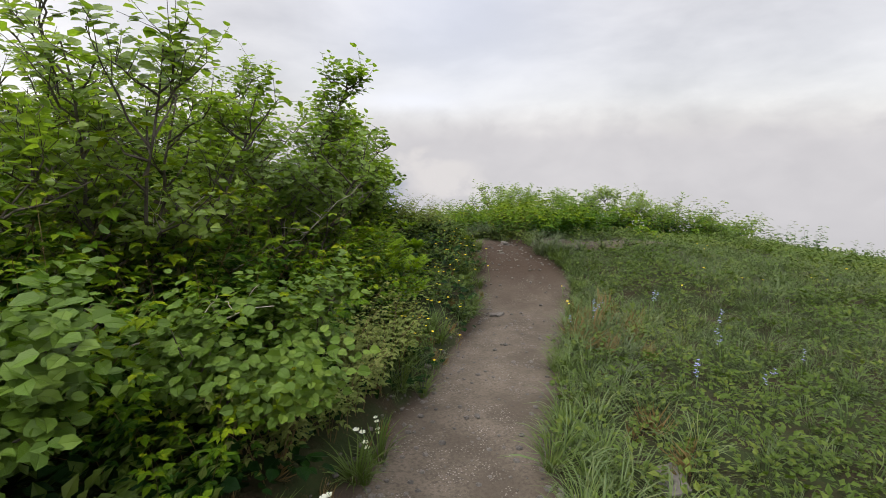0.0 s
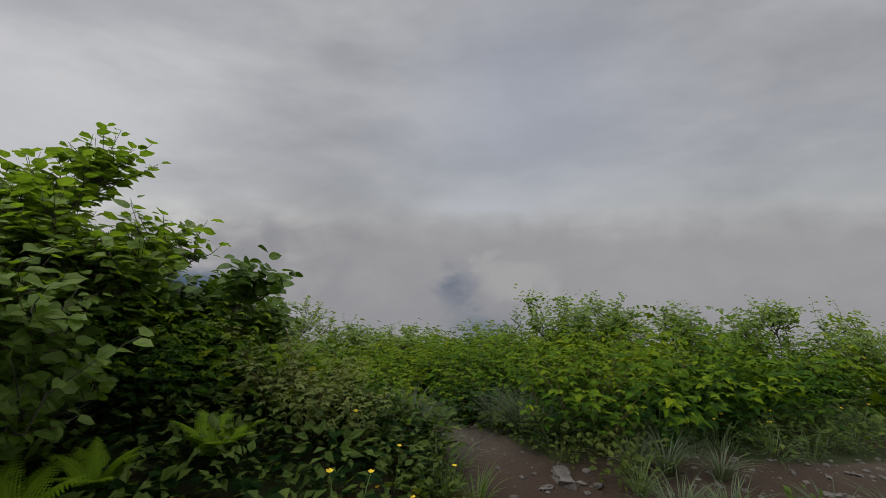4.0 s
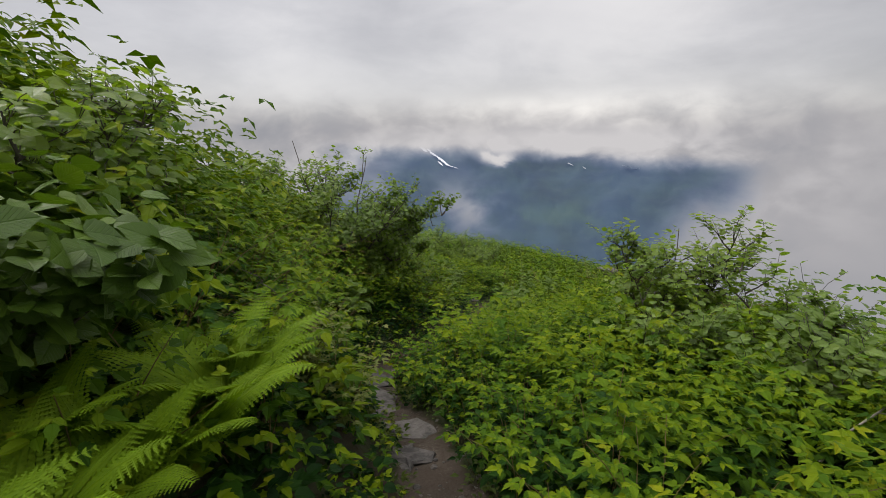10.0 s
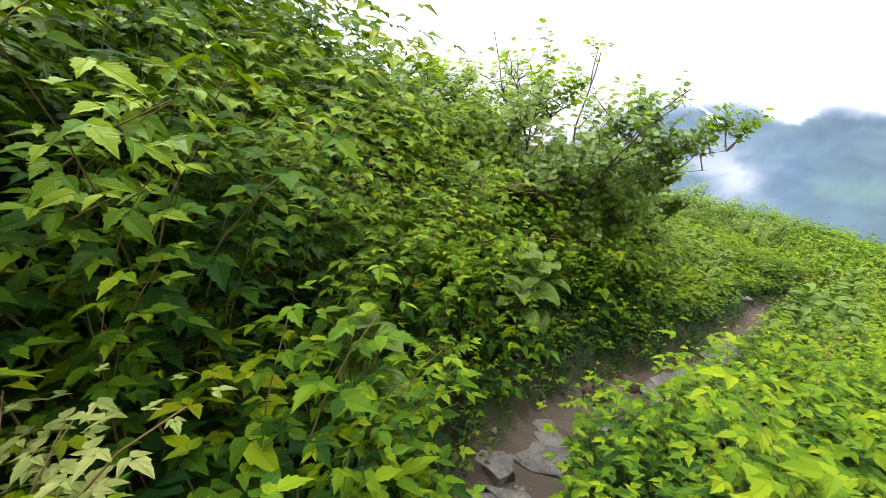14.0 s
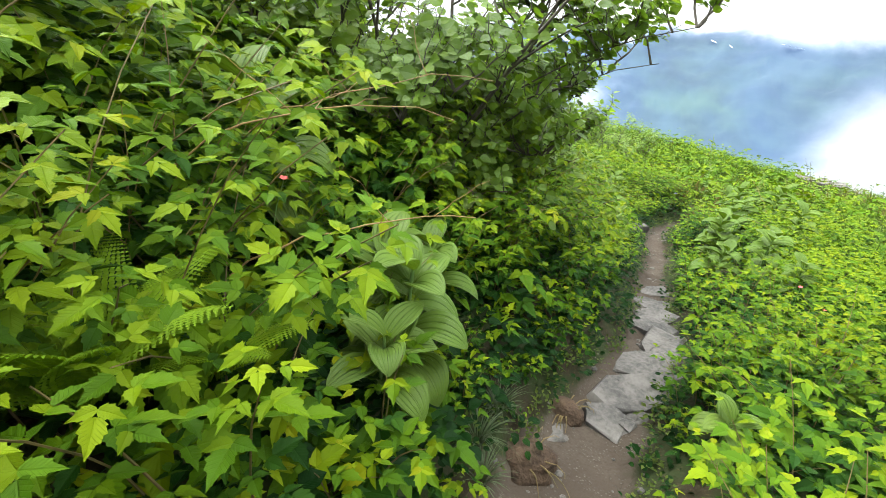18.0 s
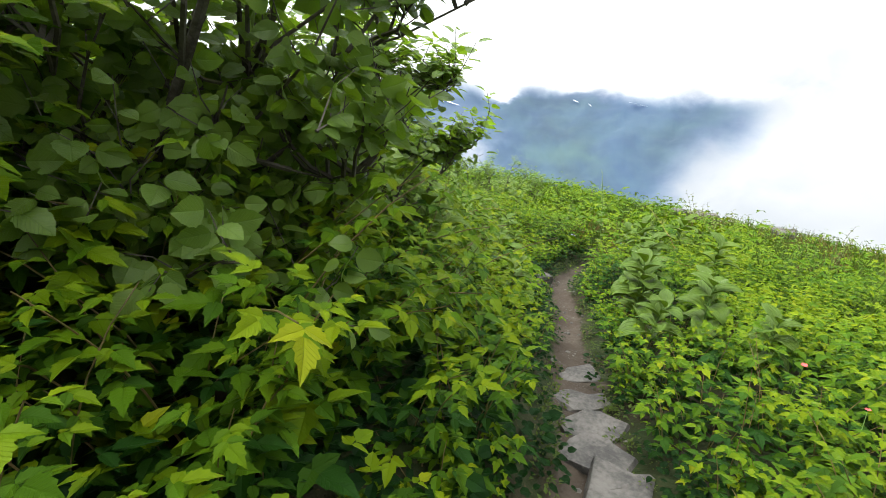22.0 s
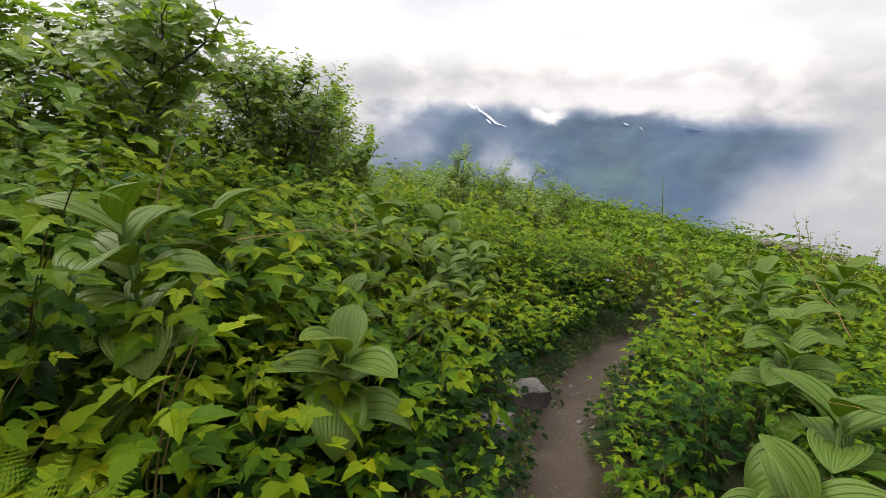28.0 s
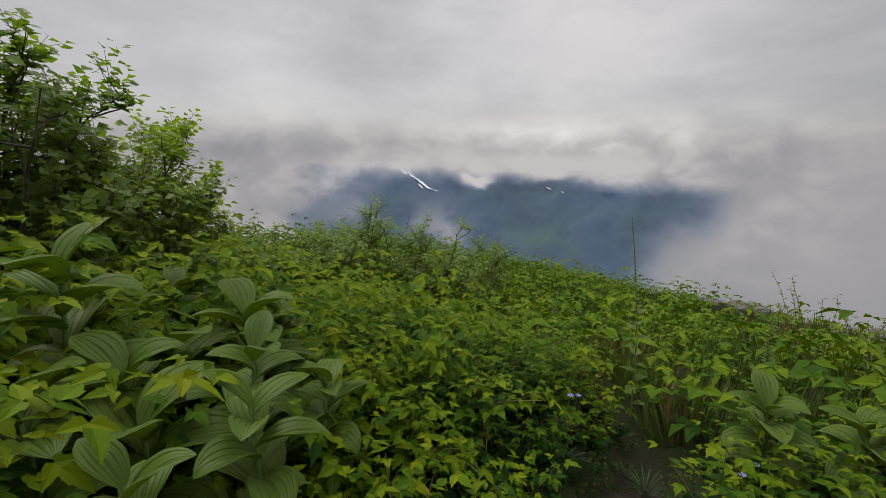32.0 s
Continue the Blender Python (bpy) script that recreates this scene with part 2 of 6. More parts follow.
LEAF_HELLE = leaf_material("hellebore_leaf", [(0.0, (0.044, 0.086, 0.013)), (0.6, (0.088, 0.142, 0.022)), (1.0, (0.160, 0.198, 0.034))], 0.20, 0.42, 1.2, True, gloss=0.14)
LEAF_HERB = leaf_material("herb_leaf", [(0.0, (0.020, 0.038, 0.005)), (0.6, (0.052, 0.078, 0.010)), (1.0, (0.100, 0.112, 0.018))], 0.20, 0.6, 0.4)
LEAF_MEADOW = leaf_material("meadow_herb", [(0.0, (0.022, 0.046, 0.007)), (0.55, (0.060, 0.098, 0.014)), (1.0, (0.145, 0.160, 0.028))], 0.25, 0.5, 0.4)
LEAF_ROSE = leaf_material("rose_leaf", [(0.0, (0.066, 0.104, 0.022)), (0.6, (0.145, 0.180, 0.046)), (1.0, (0.215, 0.205, 0.072))], 0.24, 0.6, 0.4)
GRASS = leaf_material("grass_blade", [(0.0, (0.038, 0.068, 0.013)), (0.6, (0.078, 0.118, 0.026)), (1.0, (0.150, 0.165, 0.055))], 0.20, 0.5)
LAWN = leaf_material("meadow_grass", [(0.0, (0.036, 0.064, 0.022)), (0.55, (0.082, 0.120, 0.046)), (1.0, (0.195, 0.195, 0.090))], 0.25, 0.45)
SEDGE = leaf_material("blue_sedge", [(0.0, (0.036, 0.056, 0.026)), (0.6, (0.070, 0.092, 0.048)), (1.0, (0.128, 0.145, 0.085))], 0.2, 0.45)
STRAW = leaf_material("dry_grass", [(0.0, (0.100, 0.064, 0.026)), (1.0, (0.200, 0.146, 0.068))], 0.2, 0.7)
PETAL_Y = leaf_material("yellow_petal", [(0.0, (0.75, 0.50, 0.02)), (1.0, (0.85, 0.65, 0.05))], 0.3, 0.5)
PETAL_W = leaf_material("white_petal", [(0.0, (0.70, 0.72, 0.66)), (1.0, (0.85, 0.85, 0.80))], 0.3, 0.5)
PETAL_B = leaf_material("lilac_petal", [(0.0, (0.14, 0.16, 0.42)), (1.0, (0.30, 0.30, 0.60))], 0.3, 0.5)
PETAL_R = leaf_material("red_berry_petal", [(0.0, (0.60, 0.06, 0.10)), (1.0, (0.75, 0.16, 0.12))], 0.2, 0.5)
BARK = plain_material("alder_bark", (0.040, 0.032, 0.025), (0.105, 0.092, 0.078), 14.0, 0.8, 0.5, 0.004, 90.0)
DEADWOOD = plain_material("dead_wood", (0.19, 0.165, 0.135), (0.36, 0.33, 0.29), 20.0, 0.75, 0.4, 0.003, 120.0)
BRAMBLE = plain_material("bramble_cane", (0.15, 0.095, 0.035), (0.28, 0.175, 0.07), 12.0, 0.6, 0.3, 0.002, 120.0)
CANE = plain_material("berry_cane", (0.065, 0.055, 0.018), (0.14, 0.095, 0.035), 12.0, 0.6, 0.3, 0.002, 120.0)
STEM = plain_material("green_stem", (0.09, 0.17, 0.04), (0.17, 0.27, 0.08), 12.0, 0.55, 0.2, 0.002, 100.0)
ROCK = plain_material("slate_rock", (0.042, 0.039, 0.036), (0.118, 0.108, 0.096), 5.0, 0.72, 0.8, 0.02, 38.0)
CLOD = plain_material("root_clod", (0.030, 0.019, 0.012), (0.085, 0.055, 0.034), 9.0, 0.95, 1.0, 0.03, 60.0)
SOIL = ground_material()


# ------------------------------------------------------------------ the lie of the land
# stations of the trail: x, y, height, half width, left bank, left slope, right bank, right slope
STATIONS = [
    (-7.0, -11.5, -1.00, 0.60, 0.25, 0.16, 0.10, -0.12),
    (-3.92, -6.02, -1.24, 0.60, 0.25, 0.18, 0.08, -0.12),
    (-2.80, -3.88, -1.58, 0.54, 0.28, 0.20, 0.10, -0.10),
    (-1.32, -2.02, -1.80, 0.52, 0.30, 0.22, 0.16, -0.04),
    (-0.46, -0.98, -1.86, 0.60, 0.26, 0.22, 0.20, 0.00),
    (0.06, -0.02, -1.60, 0.68, 0.15, 0.20, 0.10, 0.00),
    (0.18, 0.80, -1.44, 0.44, 0.15, 0.22, 0.06, -0.02),
    (0.08, 1.70, -1.46, 0.28, 0.18, 0.28, 0.10, -0.07),
    (-0.05, 2.60, -1.70, 0.29, 0.22, 0.40, 0.12, -0.09),
    (-0.80, 3.85, -2.05, 0.28, 0.30, 0.60, 0.16, -0.10),
    (-1.55, 4.65, -2.35, 0.22, 0.32, 0.76, 0.18, -0.10),
    (-2.70, 5.40, -2.65, 0.22, 0.32, 0.78, 0.18, -0.08),
    (-3.52, 5.70, -2.90, 0.23, 0.32, 0.76, 0.18, -0.06),
    (-4.18, 6.17, -3.12, 0.24, 0.32, 0.72, 0.18, -0.05),
    (-5.02, 7.42, -3.58, 0.26, 0.32, 0.60, 0.20, 0.12),
    (-5.60, 8.95, -3.90, 0.16, 0.28, 0.52, 0.16, 0.05),
    (-6.40, 10.30, -4.25, 0.135, 0.26, 0.44, 0.14, -0.03),
    (-7.30, 11.80, -4.65, 0.125, 0.22, 0.36, 0.14, -0.03),
    (-8.05, 12.95, -4.90, 0.15, 0.26, 0.10, 0.28, -0.03),
    (-8.60, 14.50, -5.35, 0.14, 0.34, -0.02, 0.40, -0.06),
    (-8.90, 16.60, -5.70, 0.10, 0.30, -0.09, 0.34, 0.0),
    (-10.5, 21.5, -6.60, 0.08, 0.05, -0.06, 0.05, -0.04),
]


def dense_trail(step=0.12):
    st = np.array(STATIONS)
    out = []
    for i in range(len(st) - 1):
        p0, p1, p2, p3 = st[max(i - 1, 0)], st[i], st[i + 1], st[min(i + 2, len(st) - 1)]
        m = max(2, int(np.hypot(*(p2 - p1)[:2]) / step))
        for u in np.arange(m) / m:
            out.append(0.5 * (2 * p1 + (p2 - p0) * u + (2 * p0 - 5 * p1 + 4 * p2 - p3) * u * u + (3 * p1 - p0 - 3 * p2 + p3) * u ** 3))
    return np.array(out)


TRAIL = dense_trail()
TAN = np.gradient(TRAIL[:, :2], axis=0)
TAN /= np.linalg.norm(TAN, axis=1)[:, None]
RUN = np.concatenate([[0], np.cumsum(np.hypot(*np.diff(TRAIL[:, :2], axis=0).T))])


RUN_END = RUN[np.argmin(np.hypot(TRAIL[:, 0] + 8.8, TRAIL[:, 1] - 15.9))]


def wobble(x, y, f, seed):
    """Smooth cheap noise from sines, about -1 to 1."""
    r = np.random.default_rng(seed)
    out = 0
    for k in range(5):
        a, ph, g = r.uniform(0, 6.28), r.uniform(0, 6.28), f * r.uniform(0.6, 1.6)
        out = out + np.sin((x * np.cos(a) + y * np.sin(a)) * g + ph + 0.7 * np.sin((x * np.sin(a) - y * np.cos(a)) * g * 0.7))
    return out / 3.2


BROW, BROW_TILT, BROW_FALL = 18.0, 0.0, 0.01


def land(x, y):
    """Height of the ground, distance to the left of the trail, run along it, and how bare it is."""
    x, y = np.atleast_1d(np.asarray(x, float)), np.atleast_1d(np.asarray(y, float))
    z, side, run, bare = (np.zeros(x.shape) for _ in range(4))
    for lo in range(0, x.size, 6000):
        s = slice(lo, lo + 6000)
        dx, dy = x[s, None] - TRAIL[None, :, 0], y[s, None] - TRAIL[None, :, 1]
        dist = np.hypot(dx, dy)
        near = dist.min(1)
        w = np.exp(-(dist - near[:, None]) / (0.04 + 0.16 * near[:, None]))
        w /= w.sum(1)[:, None]
        q = w @ TRAIL[:, 2:]
        cross = (w * (TAN[None, :, 0] * dy - TAN[None, :, 1] * dx)).sum(1)
        sgn = np.clip(cross / np.maximum(near, 1e-6) * 2.2, -1, 1)
        zt, hw, bl, sl, br, sr = q.T
        hw = hw * (1 + 0.18 * wobble(x[s], y[s], 3.0, 5))
        e = np.maximum(near - hw, 0)
        soft = 1 - np.exp(-e / 0.22)
        left = bl * soft + sl * 8.0 * (1 - np.exp(-e / 8.0))
        far = 0.010 + 0.007 * np.clip((w @ RUN - 17.0) / 4.0, 0, 1)
        right = br * soft + sr * e - far * np.maximum(e - 2.0, 0) ** 2
        right = np.where(e > 14, br + sr * 14 - far * 144.0 - 0.45 * (e - 14), right)
        u = (sgn + 1) / 2
        drop = 0.40 * np.maximum(near - 13, 0)
        z[s] = zt + u * left + (1 - u) * right - u * drop
        # the hill rounds off beyond the end of the trail
        over = np.maximum(y[s] + BROW_TILT * (x[s] + 9.0) - BROW, 0)
        z[s] -= BROW_FALL * np.minimum(over, 12.0) ** 2 + 24 * BROW_FALL * np.maximum(over - 12.0, 0)
        side[s], run[s] = near * sgn, w @ RUN
        fork = np.hypot(np.maximum(np.abs(x[s] - 1.9) - 1.7, 0), (y[s] - 0.75 + 0.12 * (x[s] - 1.9)) * 1.0)
        bare[s] = np.maximum(np.clip((hw + 0.10 - near) / 0.16, 0, 1), np.clip((0.42 - fork) / 0.2, 0, 1))
    bare *= np.clip((RUN_END - run) / 0.7, 0, 1)
    rough = np.clip(np.abs(side) - 0.3, 0, 1)
    z += 0.05 * wobble(x, y, 2.2, 1) * rough + 0.015 * wobble(x, y, 9.0, 2)
    return z, side, run, bare


def mesh_object(name, verts, faces, mat, parent=None, smooth=False, label=""):
    """One mesh object from arrays; faces is an n by 3 or n by 4 array."""
    me = bpy.data.meshes.new(name)
    verts, faces = np.asarray(verts, np.float32), np.asarray(faces, np.int32)
    verts, extra = verts[:, :3], verts[:, 3:]
    k = faces.shape[1]
    me.vertices.add(len(verts))
    me.vertices.foreach_set("co", verts.ravel())
    me.loops.add(faces.size)
    me.loops.foreach_set("vertex_index", faces.ravel())
    me.polygons.add(len(faces))
    me.polygons.foreach_set("loop_start", np.arange(len(faces), dtype=np.int32) * k)
    me.polygons.foreach_set("use_smooth", np.full(len(faces), smooth))
    me.update(calc_edges=True)
    me.materials.append(mat)
    if extra.shape[1]:
        me.attributes.new("leaf", "FLOAT_VECTOR", "POINT").data.foreach_set("vector", np.ascontiguousarray(extra).ravel())
    ob = new(name, me)
    if parent is not None:
        ob.parent = parent
    if label:
        ob["label"] = label
    return ob


def axis(lo, hi, step, far, grow=1.16):
    core = list(np.arange(lo, hi + step / 2, step))
    up, d = [hi], step
    while up[-1] < far:
        d *= grow
        up.append(up[-1] + d)
    dn, d = [lo], step
    while dn[-1] > -far:
        d *= grow
        dn.append(dn[-1] - d)
    return np.array(dn[:0:-1] + core + up[1:])


def build_ground():
    gx, gy = axis(-13.0, 7.0, 0.14, 3500), axis(-8.0, 19.0, 0.14, 3500)
    X, Y = np.meshgrid(gx, gy)
    z, side, run, bare = land(X.ravel(), Y.ravel())
    z = np.maximum(z, -620 + 15 * wobble(X.ravel(), Y.ravel(), 0.004, 3))
    nx, ny = len(gx), len(gy)
    i = (np.arange(ny - 1)[:, None] * nx + np.arange(nx - 1)[None, :]).ravel()
    f = np.stack([i, i + 1, i + nx + 1, i + nx], 1)
    ob = mesh_object("ground", np.stack([X.ravel(), Y.ravel(), z], 1), f, SOIL, smooth=True)
    # dark damp earth at the fork, along the banks and further down the trail
    hum = 1.3 * np.exp(-((X.ravel() - 0.9) / 2.3) ** 2 - ((Y.ravel() - 0.6) / 1.35) ** 2) + 0.62 * np.clip((run - RUN[np.argmin(np.hypot(TRAIL[:, 0], TRAIL[:, 1] - 2.5))]) / 2.0, 0, 1)
    hum = hum + 0.8 * np.clip((np.abs(side) - np.where(side > 0, 0.44, 0.40)) / 0.14, 0, 1) * (run < 12)
    ob.data.attributes.new("humus", "FLOAT", "POINT").data.foreach_set("value", np.clip(hum, 0, 1).astype(np.float32))
    at = ob.data.attributes.new("bare", "FLOAT", "POINT")
    at.data.foreach_set("value", bare.astype(np.float32))
    return tagged(ob, "brown trodden dirt trail crossing a dark mossy hillside", "ground", kind="structure")


build_ground()

# ------------------------------------------------------------------ the mountain beyond the valley and the clouds
def polar(a, d):
    """A place on the plan at a bearing in degrees, left of north, and a distance."""
    return -d * np.sin(np.radians(a)), d * np.cos(np.radians(a))


def ridge_noise(a, d):
    return np.abs(wobble(a * 0.9, d * 0.004, 0.55, 11)) * 0.6 + 0.3 * np.abs(wobble(a, d * 0.006, 1.4, 12)) + 0.12 * wobble(a, d * 0.01, 3.6, 13)


def mountain_height(a, d):
    u = np.clip((d - 1500) / 1500, 0, 1)
    return -470 + 470 * u ** 1.3 + (ridge_noise(a, d) - 0.5) * 110 * u * (1.35 - u)


def build_mountain():
    a, d = np.linspace(-75, 100, 420), np.linspace(1350, 3100, 60)
    A, D = np.meshgrid(a, d)
    x, y = polar(A.ravel(), D.ravel())
    z = mountain_height(A.ravel(), D.ravel())
    i = (np.arange(len(d) - 1)[:, None] * len(a) + np.arange(len(a) - 1)[None, :]).ravel()
    f = np.stack([i, i + 1, i + len(a) + 1, i + len(a)], 1)
    m, n = material("forested_mountain")
    pos = n.add("ShaderNodeNewGeometry").outputs["Position"]
    h = n.add("ShaderNodeSeparateXYZ", Vector=pos).outputs[2]
    wood = n.mix(n.smooth(n.noise(pos, 0.006, 6.0), 0.35, 0.65), (0.012, 0.026, 0.034, 1), (0.024, 0.046, 0.044, 1))
    meadow = n.math("MULTIPLY", bump_line(n, n.math("ADD", h, n.math("MULTIPLY", n.noise(pos, 0.004, 3.0), 60.0)), -300.0, 40.0), n.smooth(n.noise(pos, 0.0022, 3.0), 0.38, 0.55))
    wood = n.mix(n.math("MULTIPLY", meadow, 0.8), wood, (0.036, 0.068, 0.042, 1))
    rock = n.smooth(n.math("ADD", h, n.math("MULTIPLY", n.noise(pos, 0.01, 5.0), 160.0)), 20.0, 120.0)
    wood = n.mix(rock, wood, (0.050, 0.058, 0.070, 1))
    snow = n.math("MULTIPLY", n.smooth(n.noise(pos, 0.012, 6.0, 0.7), 0.66, 0.70), n.smooth(h, -120.0, 40.0))
    wood = n.mix(snow, wood, (0.75, 0.78, 0.82, 1))
    p = n.add("ShaderNodeBsdfPrincipled", Base_Color=wood, Roughness=0.95)
    n.put(n.add("ShaderNodeOutputMaterial").inputs[0], p.outputs[0])
    ob = mesh_object("mountain", np.stack([x, y, z], 1), f, m, smooth=True)
    return tagged(ob, "dark blue-green forested mountain across the valley", "mountain", kind="structure")


def bump_line(n, v, c, w):
    u = n.math("DIVIDE", n.math("SUBTRACT", v, c), w)
    return n.math("EXPONENT", n.math("MULTIPLY", n.math("MULTIPLY", u, u), -1.0))


build_mountain()
SNOW = plain_material("old_snow", (0.74, 0.77, 0.80), (0.86, 0.87, 0.88), 0.05, 0.6, 0.2, 0.5, 0.3)


def snow_patch(line, width):
    """A ragged strip of snow in a gully; line: bearing and elevation in degrees, down the gully."""
    rng = np.random.default_rng(len(line) * 7)
    pts = []
    for (a0, e0), (a1, e1) in zip(line[:-1], line[1:]):
        for u in np.linspace(0, 1, 9)[:-1]:
            pts.append((a0 + (a1 - a0) * u, e0 + (e1 - e0) * u))
    v, f = [], []
    for k, (a, e) in enumerate(pts):
        d = np.arange(1500, 3100, 4.0)
        hit = np.argmax(mountain_height(a, d) > d * math.tan(radians(e)))
        d = d[hit] if hit else 2900.0
        w = width * (0.35 + 0.65 * math.sin(math.pi * (k + 0.5) / len(pts))) * rng.uniform(0.6, 1.3)
        for s in (-1, 1):
            x, y = polar(a + s * w, d - 30)
            v.append((x, y, (d - 30) * math.tan(radians(e + s * 0.1 * w))))
        if k:
            f.append((2 * k - 2, 2 * k - 1, 2 * k + 1, 2 * k))
    up = np.array(v)
    back = up * np.array([1.004, 1.004, 1.0])
    m = len(v)
    f += [tuple(m + i for i in q[::-1]) for q in f]
    ob = mesh_object("snow_patch", np.concatenate([up, back]), f, SNOW)
    return tagged(ob, "ragged white snow streak in a mountain gully", "snow patch", "snow on the mountain")


snow_patch([(45.5, -0.8), (44.9, -1.4), (44.1, -1.9), (43.0, -2.8), (41.7, -3.2)], 0.24)
snow_patch([(46.5, -0.4), (45.9, -0.9), (45.6, -1.2)], 0.26)
snow_patch([(44.2, -2.3), (43.6, -2.9)], 0.10)
snow_patch([(22.9, -2.7), (22.0, -2.9), (21.0, -3.1)], 0.24)
snow_patch([(28.9, -2.5), (28.2, -2.8)], 0.09)
snow_patch([(27.2, -2.9), (26.8, -3.2)], 0.07)


def build_clouds():
    """A glowing bank of cloud and valley mist round the hill, open to painted blue haze where the mountain shows."""
    a, e = np.linspace(-180, 180, 181), np.linspace(-40, 9, 40)
    A, E_ = np.meshgrid(a, e)
    x, y = polar(A.ravel(), 700.0)
    z = 700.0 * np.tan(np.radians(E_.ravel()))
    i = (np.arange(len(e) - 1)[:, None] * len(a) + np.arange(len(a) - 1)[None, :]).ravel()
    f = np.stack([i, i + 1, i + len(a) + 1, i + len(a)], 1)
    m, n = material("cloud_and_haze")
    pos = n.add("ShaderNodeNewGeometry").outputs["Position"]
    az, el = azimuth_height(n, pos)
    flat = n.add("ShaderNodeCombineXYZ", X=n.math("MULTIPLY", az, 0.075), Y=n.math("MULTIPLY", el, 0.11), Z=0.3).outputs[0]
    nz = n.noise(flat, 0.9, 6.0, 0.48, 0.5)
    nf = n.noise(flat, 3.0, 5.0, 0.5, 0.3)
    sway = n.math("MULTIPLY", n.math("SUBTRACT", nz, 0.5), 1.0)
    swf = n.math("MULTIPLY", n.math("SUBTRACT", nf, 0.5), 1.0)
    az2 = n.math("ADD", az, n.math("ADD", n.math("MULTIPLY", sway, 16.0), n.math("MULTIPLY", swf, 6.0)))
    el2 = n.math("ADD", el, n.math("ADD", n.math("MULTIPLY", sway, 5.0), n.math("MULTIPLY", swf, 3.0)))
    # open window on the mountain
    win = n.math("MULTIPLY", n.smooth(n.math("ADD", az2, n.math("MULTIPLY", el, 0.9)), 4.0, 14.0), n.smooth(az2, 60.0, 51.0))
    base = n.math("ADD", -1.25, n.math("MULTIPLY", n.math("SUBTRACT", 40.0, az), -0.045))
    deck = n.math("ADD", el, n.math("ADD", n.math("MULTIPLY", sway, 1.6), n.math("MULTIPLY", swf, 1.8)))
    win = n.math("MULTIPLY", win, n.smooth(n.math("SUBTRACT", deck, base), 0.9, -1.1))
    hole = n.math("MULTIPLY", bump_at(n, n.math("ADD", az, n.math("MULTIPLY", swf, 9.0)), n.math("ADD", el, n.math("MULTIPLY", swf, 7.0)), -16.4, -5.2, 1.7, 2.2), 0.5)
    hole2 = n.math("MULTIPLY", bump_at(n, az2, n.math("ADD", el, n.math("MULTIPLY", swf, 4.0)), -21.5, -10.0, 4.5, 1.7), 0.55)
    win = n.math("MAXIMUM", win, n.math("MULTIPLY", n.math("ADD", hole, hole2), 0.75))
    wisp = n.math("MULTIPLY", bump_at(n, n.math("ADD", az2, n.math("MULTIPLY", el, -0.5)), el2, 46.5, -8.0, 2.6, 4.0), 0.75)
    wisp = n.math("MAXIMUM", wisp, n.math("MULTIPLY", bump_at(n, az2, el2, 53.0, -6.0, 2.2, 4.0), 0.5))
    puff = bump_at(n, n.math("ADD", az, n.math("MULTIPLY", swf, 7.0)), n.math("ADD", el, n.math("MULTIPLY", swf, 4.0)), 37.6, -1.7, 2.2, 1.3)
    puff = n.math("MAXIMUM", puff, n.math("MULTIPLY", bump_at(n, az2, el2, 29.0, -1.2, 3.5, 1.0), 0.6))
    win = n.math("MULTIPLY", win, n.math("SUBTRACT", 1.0, n.math("MAXIMUM", wisp, n.smooth(puff, 0.2, 0.95))))
    # aerial haze is painted: a thin glowing film stays over the mountain
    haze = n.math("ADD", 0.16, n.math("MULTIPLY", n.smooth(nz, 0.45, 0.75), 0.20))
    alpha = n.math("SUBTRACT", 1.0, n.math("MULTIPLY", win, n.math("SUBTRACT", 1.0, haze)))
    alpha = n.math("MULTIPLY", alpha, n.smooth(n.math("ADD", el, n.math("MULTIPLY", swf, 4.0)), 5.5, 0.5), clamp=True)
    tone = n.math("ADD", n.math("MULTIPLY", n.smooth(nz, 0.3, 0.72), 0.6), n.math("MULTIPLY", n.smooth(nf, 0.3, 0.7), 0.4))
    calm = n.math("ADD", 0.22, n.math("MULTIPLY", n.smooth(az, -8.0, 14.0), 0.78))
    tone = n.math("ADD", n.math("SUBTRACT", 0.65, n.math("MULTIPLY", n.smooth(az, -8.0, 14.0), 0.15)), n.math("MULTIPLY", n.math("SUBTRACT", tone, 0.5), calm))
    tone = n.math("ADD", n.math("MULTIPLY", tone, n.smooth(el, -22.0, -2.0)), n.math("MULTIPLY", bump_at(n, az2, el2, 30.0, 0.3, 18.0, 1.6), 0.45))
    col = n.ramp(tone, [(0.0, (0.355, 0.375, 0.415)), (0.5, (0.485, 0.49, 0.512)), (1.0, (0.715, 0.715, 0.725))])
    bright = n.smooth(bump_at(n, n.math("ADD", az, n.math("MULTIPLY", swf, 9.0)), n.math("ADD", el, n.math("MULTIPLY", swf, 6.0)), -23.0, -3.4, 5.5, 3.0), 0.25, 0.8)
    col = n.mix(n.math("MULTIPLY", n.smooth(az, 14.0, -4.0), 0.35), col, (0.44, 0.445, 0.465, 1))
    col = n.mix(n.math("MULTIPLY", bright, 0.55), col, (0.66, 0.65, 0.635, 1))
    col = n.mix(n.math("MULTIPLY", n.smooth(puff, 0.2, 0.95), 0.8), col, (0.80, 0.80, 0.80, 1))
    # the film in the window glows blue, distance haze put into its colour
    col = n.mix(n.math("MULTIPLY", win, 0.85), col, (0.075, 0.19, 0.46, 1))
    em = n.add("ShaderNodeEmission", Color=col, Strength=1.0)
